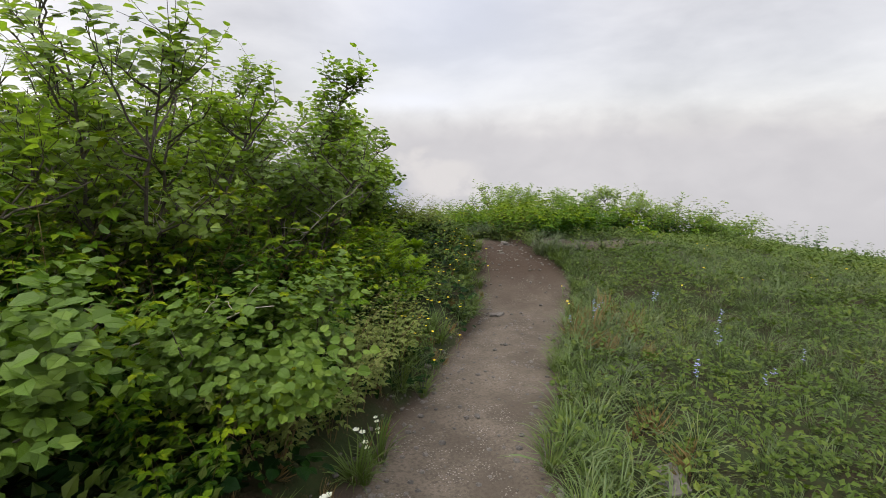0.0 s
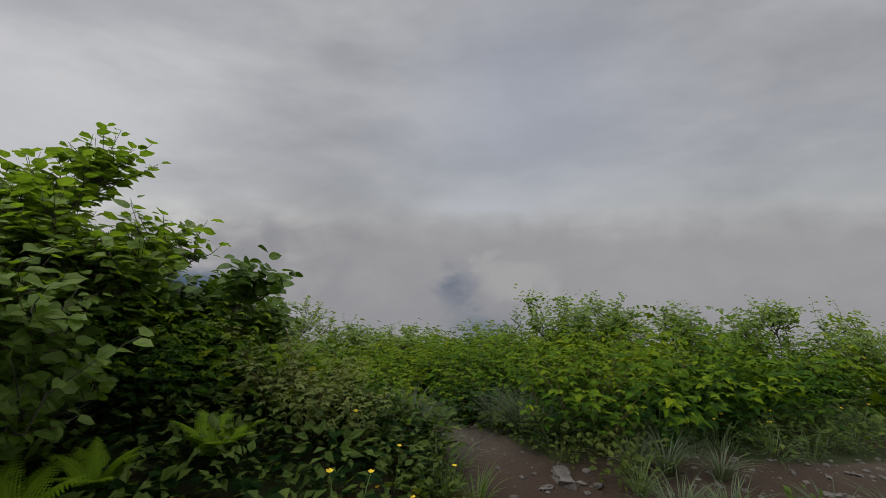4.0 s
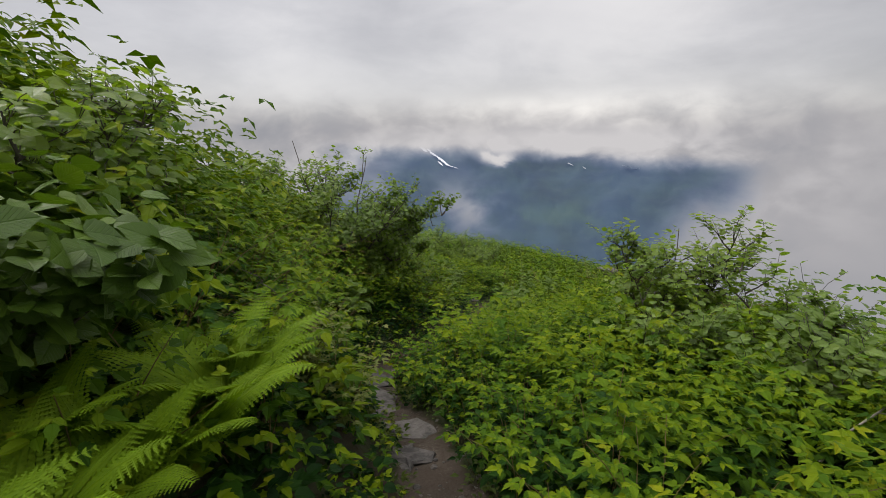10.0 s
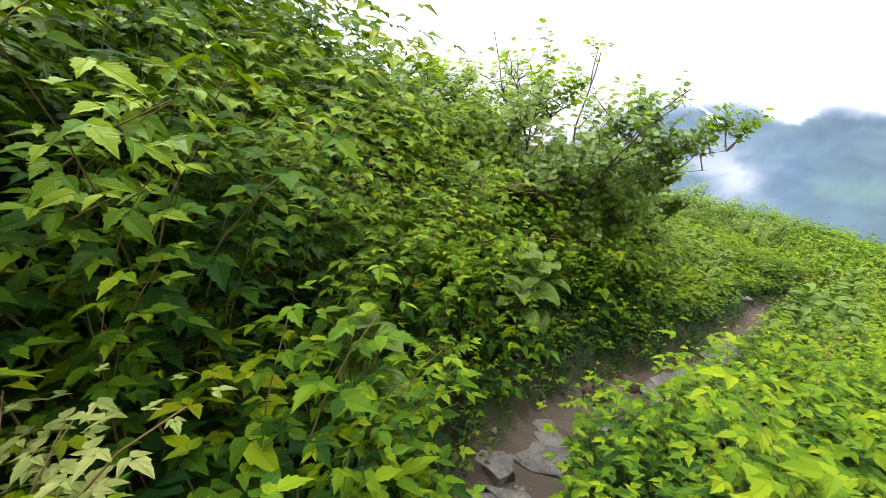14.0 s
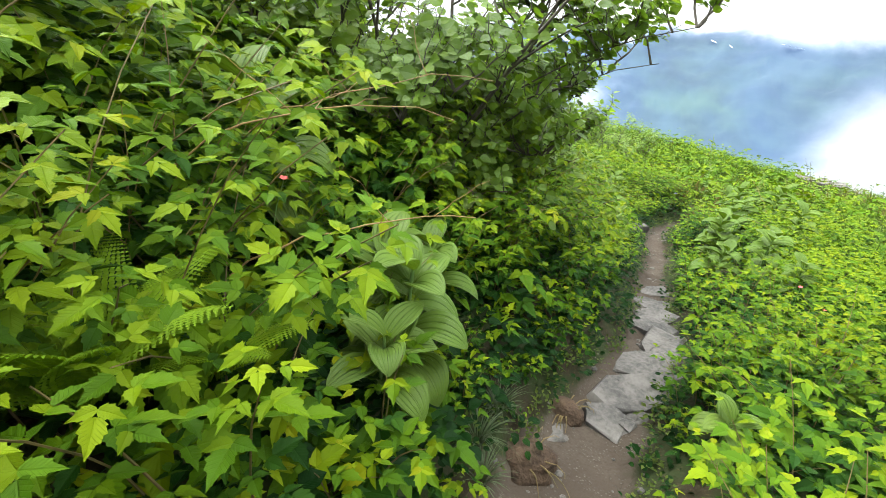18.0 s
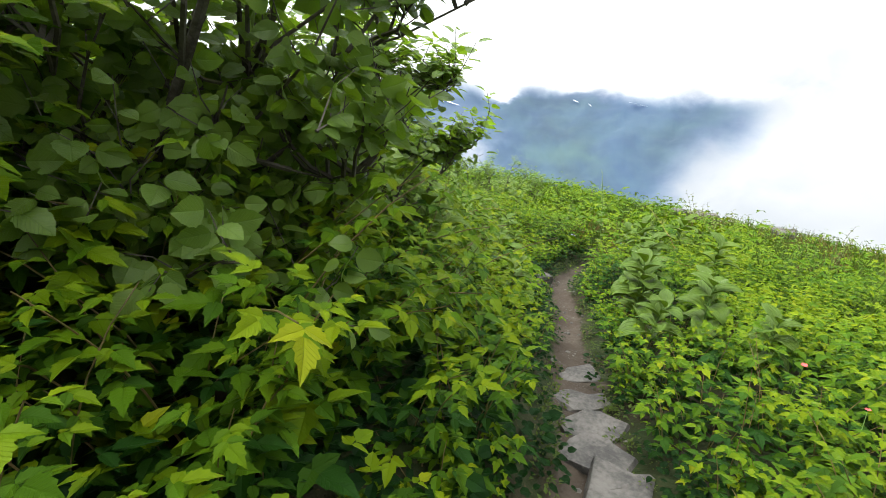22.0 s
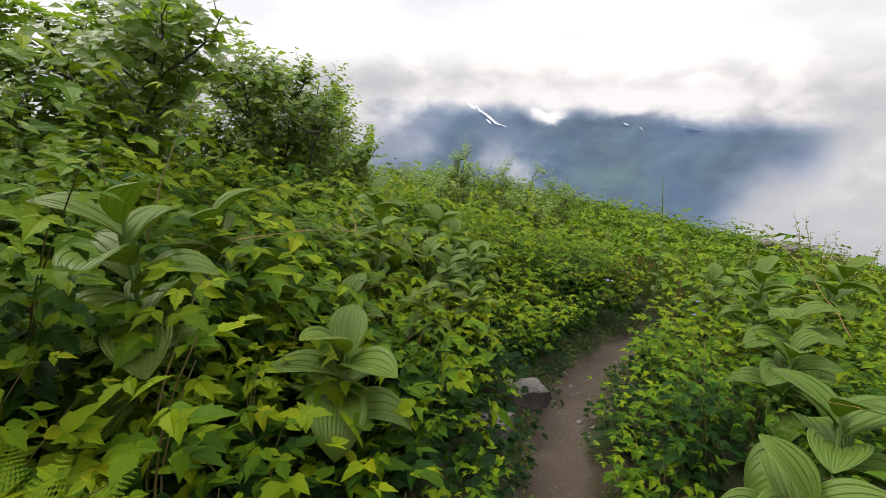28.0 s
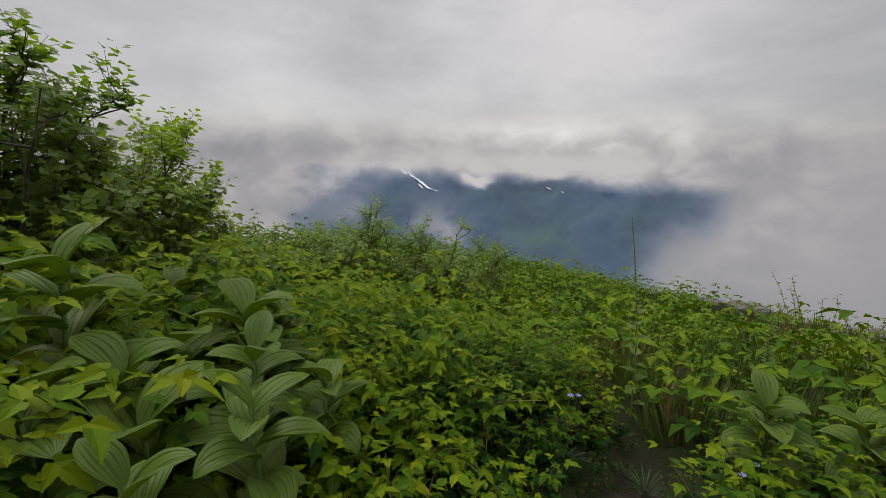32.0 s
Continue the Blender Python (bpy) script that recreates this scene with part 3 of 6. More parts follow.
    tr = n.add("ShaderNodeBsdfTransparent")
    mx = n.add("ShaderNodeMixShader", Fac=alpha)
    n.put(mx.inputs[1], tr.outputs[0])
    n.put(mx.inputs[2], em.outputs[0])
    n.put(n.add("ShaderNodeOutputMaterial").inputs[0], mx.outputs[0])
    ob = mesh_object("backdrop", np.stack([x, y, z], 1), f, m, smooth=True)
    return tagged(ob, "grey drifting cloud bank and valley mist with painted blue haze", "clouds", kind="structure")


build_clouds()


# ------------------------------------------------------------------ plant building blocks
def leaf_shape(edge, fold=0.3, droop=0.18, mid=(0.0, 0.3, 0.6, 0.85, 1.0)):
    """Half outline as (along, half width) pairs -> vertices and triangles of one folded, drooping leaf of length one along y."""
    v, f = [], []
    mids = [(0.0, t, -droop * t * t) for t in mid]
    v += mids
    for s in (-1, 1):
        b = len(v)
        v += [(s * w, t, fold * w - droop * t * t) for t, w in edge]
        j = 0
        for i, (t, w) in enumerate(edge):
            while j + 1 < len(mid) and (i == len(edge) - 1 or mid[j + 1] <= t):
                tri = (j, j + 1, b + i)
                f.append(tri if s < 0 else tri[::-1])
                j += 1
            if i + 1 < len(edge):
                tri = (j, b + i + 1, b + i)
                f.append(tri if s < 0 else tri[::-1])
    return np.array(v, float), np.array(f)


LEAFLET = leaf_shape([(0.03, 0.11), (0.20, 0.29), (0.23, 0.24), (0.42, 0.32), (0.45, 0.24), (0.62, 0.23), (0.65, 0.14), (0.84, 0.07)], 0.30, 0.16, (0.0, 0.36, 0.7, 1.0))
LEAFLET_FAR = leaf_shape([(0.12, 0.27), (0.42, 0.31), (0.45, 0.23), (0.68, 0.17)], 0.30, 0.16, (0.0, 0.5, 1.0))
LEAFLET_MIN = leaf_shape([(0.4, 0.3)], 0.3, 0.2, (0.0, 0.5, 1.0))
ROUND = leaf_shape([(0.04, 0.16), (0.18, 0.36), (0.22, 0.34), (0.38, 0.43), (0.42, 0.39), (0.58, 0.39), (0.62, 0.34), (0.76, 0.27), (0.80, 0.21), (0.92, 0.09)], 0.12, 0.22, (0.0, 0.33, 0.66, 1.0))
ROUND_FAR = leaf_shape([(0.18, 0.36), (0.62, 0.38)], 0.22, 0.2, (0.0, 0.5, 1.0))
ROUND_MIN = leaf_shape([(0.45, 0.42)], 0.22, 0.2, (0.0, 0.5, 1.0))
BLADE = (np.array([(-0.028, 0, 0), (0.028, 0, 0), (-0.022, 0.5, -0.06), (0.022, 0.5, -0.06), (0.0, 1.0, -0.34)]), np.array([(0, 1, 3), (0, 3, 2), (2, 3, 4)]))
PETAL = leaf_shape([(0.2, 0.2), (0.7, 0.4), (0.95, 0.2)], 0.2, -0.2, (0.0, 0.6, 1.0))


def unit(v):
    return v / np.maximum(np.linalg.norm(v, axis=-1, keepdims=True), 1e-9)


def spread(shape, pos, along, up, size):
    """Copies of a leaf shape at places, each along a direction with its upper face towards up."""
    v, f = shape
    y = unit(along)
    x = unit(np.cross(y, up))
    z = np.cross(x, y)
    size = np.broadcast_to(np.asarray(size, float), (len(pos),))[:, None, None]
    out = pos[:, None, :] + size * (v[None, :, :1] * x[:, None] + v[None, :, 1:2] * y[:, None] + v[None, :, 2:] * z[:, None])
    faces = f[None] + (np.arange(len(pos)) * len(v))[:, None, None]
    out = np.concatenate([out, np.broadcast_to(v, out.shape)], 2)
    return out.reshape(-1, 6), faces.reshape(-1, 3)


def join(parts):
    vs, fs, k = [], [], 0
    wide = max(v.shape[1] for v, f in parts)
    for v, f in parts:
        if v.shape[1] < wide:
            v = np.concatenate([v, np.full((len(v), 3), 0.2)], 1)
        vs.append(v)
        fs.append(f + k)
        k += len(v)
    return np.concatenate(vs), np.concatenate(fs)


def tube(pts, radii, sides=5):
    """A tapered tube along points, closed at its tip."""
    pts, radii = np.asarray(pts, float), np.asarray(radii, float)
    t = unit(np.gradient(pts, axis=0))
    ref = np.where(np.abs(t[:, 2:]) > 0.9, np.array([[1.0, 0, 0]]), np.array([[0, 0, 1.0]]))
    a = unit(np.cross(t, ref))
    b = np.cross(t, a)
    ang = np.arange(sides) * 2 * np.pi / sides
    ring = pts[:, None] + radii[:, None, None] * (np.cos(ang)[None, :, None] * a[:, None] + np.sin(ang)[None, :, None] * b[:, None])
    f = []
    for i in range(len(pts) - 1):
        for j in range(sides):
            p, q = i * sides + j, i * sides + (j + 1) % sides
            f += [(p, q, q + sides), (p, q + sides, p + sides)]
    return ring.reshape(-1, 3), np.array(f)


def arch(rng, base, direction, length, lean, bow, m=7, shake=0.03):
    """A stem that starts upright, leans out and bows over."""
    d = np.array([math.cos(direction), math.sin(direction), 0.0])
    pts, p, tilt = [np.array(base, float)], np.array(base, float), lean
    for k in range(m - 1):
        step = length / (m - 1)
        p = p + step * (math.cos(tilt) * np.array([0, 0, 1.0]) + math.sin(tilt) * d) + rng.normal(0, shake * step, 3)
        pts.append(p)
        tilt += bow / (m - 1)
    return np.array(pts)


def along_curve(pts, u):
    k = np.clip(u * (len(pts) - 1), 0, len(pts) - 1.001)
    i = k.astype(int)
    w = (k - i)[:, None]
    return pts[i] * (1 - w) + pts[i + 1] * w, unit(pts[i + 1] - pts[i])


def empty(name, x=0.0, y=0.0, z=0.0):
    ob = new(name)
    ob.empty_display_size = 0.1
    ob.location = (x, y, z)
    return ob


def berry_arrays(rng, shape, height=0.9, canes=9, leaves=13, leaf=0.085, spread_r=0.16):
    """Canes and three-part leaves of one berry bush."""
    stem, pos, along, ups, size, along_cane = [], [], [], [], [], []
    for c in range(canes):
        a = rng.uniform(0, 6.283)
        r = spread_r * math.sqrt(rng.uniform(0, 1))
        h = height * rng.uniform(0.6, 1.1)
        pts = arch(rng, (r * math.cos(a), r * math.sin(a), -0.05), a + rng.normal(0, 0.6), h, rng.uniform(0.05, 0.35), rng.uniform(0.3, 1.0))
        stem.append(tube(pts, np.linspace(0.0036, 0.0013, len(pts)), 4))
        u = np.linspace(0.22, 1.0, leaves) + rng.normal(0, 0.02, leaves)
        p, t = along_curve(pts, np.clip(u, 0, 1))
        ang = np.arange(leaves) * 2.4 + rng.uniform(0, 6.28) + rng.normal(0, 0.3, leaves)
        out = np.stack([np.cos(ang), np.sin(ang), rng.uniform(0.15, 0.6, leaves)], 1)
        pet = p + unit(out) * rng.uniform(0.03, 0.09, leaves)[:, None]
        sz = leaf * rng.uniform(0.65, 1.2, leaves) * (1.1 - 0.35 * u ** 4)
        flat = unit(np.stack([np.cos(ang), np.sin(ang), rng.uniform(-0.30, 0.16, leaves)], 1))
        for turn, k in ((0.0, 1.12), (1.22, 0.78), (-1.22, 0.78)):
            cs, sn = math.cos(turn), math.sin(turn)
            dr = np.stack([flat[:, 0] * cs - flat[:, 1] * sn, flat[:, 0] * sn + flat[:, 1] * cs, flat[:, 2] - 0.05], 1)
            pos.append(pet + flat * (sz * (0.22 if k > 1 else 0.0))[:, None])
            along.append(dr)
            ups.append(np.array([[0, 0, 1.0]]) + 0.20 * out * np.array([[1, 1, 0]]) + rng.normal(0, 0.2, (leaves, 3)))
            size.append(sz * k)
            along_cane.append(u + 0 * sz)
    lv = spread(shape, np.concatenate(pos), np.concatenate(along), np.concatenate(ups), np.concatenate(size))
    # place up the cane, for young tips and the shade painted below them
    lv[0][:, 5] = np.repeat(np.concatenate(along_cane), len(shape[0]))
    return stem, lv


def alder_arrays(rng, shape, height=2.4, stems=5, leaf=0.065, spread_a=0.5, density=1.0, lean_dir=None, lean=0.0, sub=9, at=(0.0, 0.0), reach=()):
    """Stems, limbs and leaves of one many-stemmed alder, kept clear of the walked line."""

    def clear(q, gap):
        q = np.atleast_2d(q)
        return np.hypot(q[:, None, 0] + at[0] - TRAIL[None, :, 0], q[:, None, 1] + at[1] - TRAIL[None, :, 1]).min(1) > gap

    wood, pos, along, ups, size = [], [], [], [], []
    for s in range(stems + len(reach)):
        a = s * 6.283 / stems + rng.uniform(-0.4, 0.4)
        h = height * rng.uniform(0.72, 1.08)
        main = arch(rng, (0.10 * math.cos(a), 0.10 * math.sin(a), -0.1), a, h, rng.uniform(0.1, spread_a), rng.uniform(0.0, 0.5), 9, 0.12)
        if lean_dir is not None:
            k = np.linspace(0, 1, 9)[:, None] ** 1.4
            main = main + k * lean * np.array([[math.cos(lean_dir), math.sin(lean_dir), -0.25]])
        ok = clear(main, 0.5)
        if s >= stems:
            tip = np.array(reach[s - stems])
            k = np.linspace(0, 1, 9)[:, None]
            knee = tip * np.array([0.35, 0.35, 0.0]) + np.array([0, 0, 0.75 * tip[2] + 0.15])
            main = (1 - k) ** 2 * np.array([[0, 0, -0.1]]) + 2 * k * (1 - k) * knee + k * k * tip + rng.normal(0, 0.03, (9, 3)) * k
        elif not ok.all():
            main = along_curve(main, np.linspace(0, max(1, int(np.argmin(ok)) - 1) / 8, 9))[0]
        wood.append(tube(main, np.linspace(0.020, 0.005, 9) * height / 2.2 * (1.0 if s < stems else 0.42), 6))
        for l in range(sub if s < stems else sub + 3):
            u = rng.uniform(0.12, 0.97) if s < stems else 1.0 - 0.72 * rng.uniform(0, 1) ** 1.4
            p, t = along_curve(main, np.array([u]))
            b = l * 2.4 + rng.uniform(-0.5, 0.5)
            ln = height * rng.uniform(0.22, 0.40) * (1.15 - 0.6 * u) * (1.0 if s < stems else 0.66)
            limb = arch(rng, p[0], b, ln, rng.uniform(0.6, 1.15), rng.uniform(-0.5, 0.2), 5, 0.2)
            if s < stems and not clear(limb, 0.36).all():
                continue
            wood.append(tube(limb, np.linspace(0.009, 0.003, 5), 4))
            for tw in range(int(4 * density) + (2 if s >= stems else 0)):
                uu = rng.uniform(0.25, 1.0)
                q, t2 = along_curve(limb, np.array([uu]))
                twig = arch(rng, q[0], rng.uniform(0, 6.28), rng.uniform(0.14, 0.30), rng.uniform(0.3, 1.2), rng.uniform(-0.3, 0.5), 3, 0.25)
                if height > 1.0 and (shape is not ROUND_MIN or tw % 2):
                    wood.append(tube(twig, np.linspace(0.003, 0.0015, 3), 3))
                m = int(rng.integers(6, 11))
                if not clear(twig, 0.38 if s < stems else 0.62 if reach[s - stems][2] < 0.85 else 0.0).all():
                    continue
                p3, t3 = along_curve(twig, np.linspace(0.1, 1.0, m))
                an = np.arange(m) * 2.4 + rng.uniform(0, 6.28)
                out = np.stack([np.cos(an), np.sin(an), rng.uniform(-0.35, 0.45, m)], 1)
                pos.append(p3 + 0.015 * out)
                away = unit(p3 - np.array([[0, 0, 0.35 * height]]))
                along.append(out + 0.5 * t3 + 0.35 * away - np.array([[0, 0, 0.40]]))
                ups.append(np.array([[0, 0, 0.65]]) + 0.95 * away + rng.normal(0, 0.35, (m, 3)))
                size.append(leaf * rng.uniform(0.6, 1.2, m))
    lv = spread(shape, np.concatenate(pos), np.concatenate(along), np.concatenate(ups), np.concatenate(size))
    return join(wood), lv


def pinna_shape(teeth=6):
    """One leaflet of a fern: a narrow blade cut into rounded lobes on both sides."""
    v, f = [(0, 0, 0), (0, 1, -0.12)], []
    for s in (-1, 1):
        for i in range(teeth):
            w = 0.155 * (1 - (i / teeth) ** 1.6) + 0.02
            t0, t1 = i / teeth, (i + 1) / teeth
            b = len(v)
            v += [(0, t0, -0.12 * t0 * t0), (s * w, t0 + 0.55 / teeth, 0.02 - 0.12 * t0 * t0), (s * w * 0.92, t0 + 0.95 / teeth, 0.02 - 0.12 * t0 * t0), (0, t1, -0.12 * t1 * t1)]
            q = [(b, b + 3, b + 2), (b, b + 2, b + 1)]
            f += q if s < 0 else [t[::-1] for t in q]
    return np.array(v, float), np.array(f)


PINNA = pinna_shape()


def fern_frond(rng, length=0.6):
    """One arching frond: a stalk with opposite leaflets that shorten towards the tip."""
    pts = arch(rng, (0, 0, 0), 0.0, length, 0.45, 1.1, 9, 0.02)
    m = 27
    u = np.linspace(0.14, 0.985, m)
    p, t = along_curve(pts, u)
    parts = [tube(pts, np.linspace(0.004, 0.001, 9), 3)]
    nrm = np.cross(t, np.array([[0, 1.0, 0]]))
    nrm = np.where(nrm[:, 2:] < 0, -nrm, nrm)
    ln = length * 0.30 * (np.minimum(1.0, 0.35 + 2.2 * (u - 0.1)) * (1 - u) ** 0.75) + 0.012
    for s in (-1, 1):
        parts.append(spread(PINNA, p, np.array([[0, s, 0]]) + 0.35 * t - np.array([[0, 0, 0.12]]), nrm, ln))
    return join(parts)


def hellebore_leaf(rng, length=0.26, width=0.13, arch_over=1.0):
    """A broad pleated leaf with lengthwise ribs, curving over; long axis from its base outwards along x."""
    nu, nv = 12, 14
    v = []
    twist = rng.normal(0, 0.12)
    for i in range(nu + 1):
        u = i / nu
        w = width * 0.5 * (math.sin(math.pi * (0.04 + 0.955 * u) ** 0.78) ** 0.8)
        cx = length * (math.sin(1.35 * arch_over * u) / (1.35 * arch_over) * 0.95 + 0.12 * u)
        cz = length * (0.55 * u - 0.62 * arch_over * u * u)
        for j in range(nv + 1):
            s = j / nv * 2 - 1
            cup = 0.62 * w * abs(s) ** 1.5 * (1 - 0.85 * u)
            pleat = (0.0065 if j % 2 else -0.0065) * math.sin(math.pi * min(u * 1.02, 1)) * (1 - 0.4 * abs(s))
            v.append((cx, s * w * (1 - 0.25 * (1 - u)), cz + cup + pleat + twist * s * w * u, s, u, 0.0))
    f = []
    for i in range(nu):
        for j in range(nv):
            p = i * (nv + 1) + j
            f.append((p, p + 1, p + nv + 2, p + nv + 1))
    return np.array(v), np.array(f)


def turned(v, rz, lift=0.0, at=(0, 0, 0)):
    """Vertices tipped up by lift and turned by rz radians."""
    v, extra = v[:, :3], v[:, 3:]
    c, s = math.cos(lift), math.sin(lift)
    v = np.stack([v[:, 0] * c - v[:, 2] * s, v[:, 1], v[:, 0] * s + v[:, 2] * c], 1)
    c, s = math.cos(rz), math.sin(rz)
    return np.concatenate([np.stack([v[:, 0] * c - v[:, 1] * s, v[:, 0] * s + v[:, 1] * c, v[:, 2]], 1) + np.array(at), extra], 1)


# ------------------------------------------------------------------ makers of whole plants
def make_berry(k, **kw):
    rng = np.random.default_rng(100 + k)
    root = empty("salmonberry_bush")
    st, lv = berry_arrays(rng, LEAFLET, **kw)
    for one in st:
        mesh_object("cane", *one, CANE, root, label="thin tan woody cane")
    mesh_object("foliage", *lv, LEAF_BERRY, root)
    return tagged(root, "bright green berry bush with toothed three-part leaves", "bush", "berry bushes beside the trail")


def make_alder(k, label, **kw):
    rng = np.random.default_rng(200 + k)
    root = empty("alder_shrub")
    st, lv = alder_arrays(rng, **kw)
    mesh_object("trunk", *st, BARK, root, label="dark grey twisting stems and limbs")
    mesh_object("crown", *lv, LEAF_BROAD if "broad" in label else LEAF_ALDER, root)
    return tagged(root, label, "shrub", "alder shrubs on the hillside")


def make_fern(k, size=0.6, fronds=8):
    rng = np.random.default_rng(300 + k)
    root = empty("fern")
    for i in range(fronds):
        v, f = fern_frond(rng, size * rng.uniform(0.75, 1.1))
        mesh_object("frond", turned(v, i * 6.283 / fronds + rng.uniform(-0.3, 0.3), rng.uniform(-0.1, 0.25)), f, LEAF_FERN, root)
    return tagged(root, "light green lady fern with arching lacy fronds", "fern", "ferns beside the trail")


def make_hellebore(k, height=0.55, leaves=9):
    rng = np.random.default_rng(400 + k)
    root = empty("false_hellebore")
    stem = arch(rng, (0, 0, -0.05), rng.uniform(0, 6.28), height, 0.04, 0.15, 8, 0.03)
    mesh_object("stem", *tube(stem, np.linspace(0.010, 0.005, 8), 7), STEM, root, True)
    for i in range(leaves):
        u = 0.22 + 0.77 * (i / (leaves - 1)) ** 0.9
        p, t = along_curve(stem, np.array([u]))
        ln = 0.29 * (1.08 - 0.40 * u) * rng.uniform(0.85, 1.15)
        v, f = hellebore_leaf(rng, ln, ln * rng.uniform(0.54, 0.70), rng.uniform(0.85, 1.35) * (1.15 - 0.4 * u))
        mesh_object("leaf", turned(v, i * 2.4 + rng.uniform(-0.3, 0.3), -0.05 + 0.55 * u ** 2, p[0]), f, LEAF_HELLE, root, True)
    return tagged(root, "false hellebore with broad pleated pale green leaves", "plant", "false hellebores beside the trail")


def clear_of_trail(x, y, gap):
    """Moves a place sideways until it lies that far from the middle of the trail."""
    for _ in range(12):
        i = int(np.argmin(np.hypot(TRAIL[:, 0] - x, TRAIL[:, 1] - y)))
        dx, dy = x - TRAIL[i, 0], y - TRAIL[i, 1]
        d = math.hypot(dx, dy)
        if d >= gap:
            break
        x, y = x + dx / max(d, 0.02) * (gap - d + 0.02), y + dy / max(d, 0.02) * (gap - d + 0.02)
    return x, y


def set_down(ob, x, y, rz, size=1.0, sink=0.0, tip=0.0, tip_dir=0.0):
    z = float(land(x, y)[0][0]) - sink
    m = Matrix.Translation((x, y, z)) @ Matrix.Rotation(tip, 4, Vector((math.cos(tip_dir), math.sin(tip_dir), 0))) @ Matrix.Rotation(rz, 4, "Z") @ Matrix.Scale(size, 4)
    ob.matrix_basis = m
    return ob


def copy_down(ob, *args, **kw):
    return set_down(copy_thing(ob, Matrix()), *args, **kw)


# ------------------------------------------------------------------ shrubs with a place of their own
def alder_at(k, x, y, height, stems, lean_dir=None, lean=0.0, leaf=0.065, density=1.0, spread_a=0.5, sub=9, label="leafy green alder shrub with grey stems on the slope", tips=()):
    g = float(land(x, y)[0][0])
    ob = make_alder(k, label, shape=ROUND if leaf > 0.072 and x > -9 else ROUND_FAR if leaf >= 0.0895 else ROUND_FAR if y < 10 and x > -7.8 and x < 1 else ROUND_MIN, height=height, stems=stems, leaf=leaf, density=density, spread_a=spread_a, sub=sub, at=(x, y),
                    lean_dir=None if lean_dir is None else radians(lean_dir), lean=lean, reach=[(p - x, q - y, r - g) for p, q, r in tips])
    set_down(ob, x, y, 0.0)


# beside the first stretch
THICKET = "tall leafy alder thicket with bare grey limbs"
alder_at(1, -4.6, -2.3, 2.0, 6, None, 0, 0.07, 1.5, 0.6, 14, THICKET)
alder_at(62, -3.4, -1.25, 1.8, 7, None, 0, 0.068, 1.3, 0.6, 14, THICKET, tips=[(-2.8, -1.35, 0.85), (-2.58, -0.11, 0.49)])
alder_at(3, -2.45, 0.75, 1.25, 7, None, 0, 0.068, 2.6, 0.6, 15, "dense alder shrub at the bend of the trail", tips=[(-2.2, 1.49, 0.27), (-1.75, 1.13, -0.2)])
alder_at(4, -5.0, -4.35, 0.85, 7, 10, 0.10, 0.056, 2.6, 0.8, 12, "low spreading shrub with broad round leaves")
alder_at(5, -5.4, -0.8, 2.4, 6, None, 0, 0.068, 1.6, 0.6, 13)
alder_at(50, -6.3, -2.2, 2.3, 6, None, 0, 0.07, 1.6, 0.6, 13)
alder_at(40, -5.6, -3.7, 1.5, 6, None, 0, 0.066, 1.6, 0.8, 12)
alder_at(41, -4.1, 0.6, 2.0, 6, None, 0, 0.068, 1.3, 0.7, 12)
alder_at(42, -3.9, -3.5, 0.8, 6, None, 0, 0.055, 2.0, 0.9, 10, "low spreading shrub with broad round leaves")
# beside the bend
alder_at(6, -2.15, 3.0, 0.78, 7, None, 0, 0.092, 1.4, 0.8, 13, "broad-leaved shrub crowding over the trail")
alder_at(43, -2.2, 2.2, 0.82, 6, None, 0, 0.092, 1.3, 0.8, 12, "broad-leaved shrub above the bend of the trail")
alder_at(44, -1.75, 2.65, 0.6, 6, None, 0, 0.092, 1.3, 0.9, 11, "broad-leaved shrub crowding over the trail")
alder_at(7, -3.5, 3.5, 1.2, 6, None, 0, 0.075, 1.5, 0.7, 12)
alder_at(8, -1.9, 8.6, 1.9, 6, None, 0, 0.075, 1.6, 0.35, 12, "small alder shrub with pale bare sticks")
alder_at(49, -1.45, 7.75, 1.25, 6, None, 0, 0.07, 1.3, 0.7, 12, "small alder shrub with pale bare sticks")
alder_at(54, 0.35, 7.1, 1.05, 6, None, 0, 0.07, 1.4, 0.8, 12, "low spreading alder shrub in the scrub")
alder_at(45, -0.65, 7.4, 1.2, 7, None, 0, 0.07, 1.5, 0.75, 12, "small alder shrub with pale bare sticks")
alder_at(9, 2.5, 4.6, 1.45, 6, None, 0, 0.068, 1.8, 0.5, 12)
alder_at(10, 1.7, 5.6, 1.2, 4, None, 0, 0.06, 1.0, 0.35, 8)
RIM_AT = [(3.3, 4.2, 1.1), (4.2, 3.7, 1.3), (5.1, 3.3, 1.25), (6.1, 2.7, 1.15), (7.0, 1.9, 0.95)]
RIM = "low green shrub on the rim of the hill"
for i, (x, y, h) in enumerate(RIM_AT):
    alder_at(11 + i, x, y, h, 6, None, 0, 0.06, 1.5, 0.8, 11, RIM)
# the alder that hangs over the steps
alder_at(20, -7.2, 7.9, 2.55, 6, 60, 0.10, 0.074, 0.85, 0.55, 10, "spreading alder with dark limbs hanging over the trail",
         tips=[(-5.75, 8.93, -1.62), (-6.02, 9.0, -1.85), (-6.31, 8.43, -2.38), (-6.35, 7.64, -1.86), (-6.40, 7.30, -2.05), (-6.42, 7.81, -2.65), (-6.50, 8.5, -2.65), (-6.40, 8.25, -2.85), (-6.35, 8.6, -1.4)])
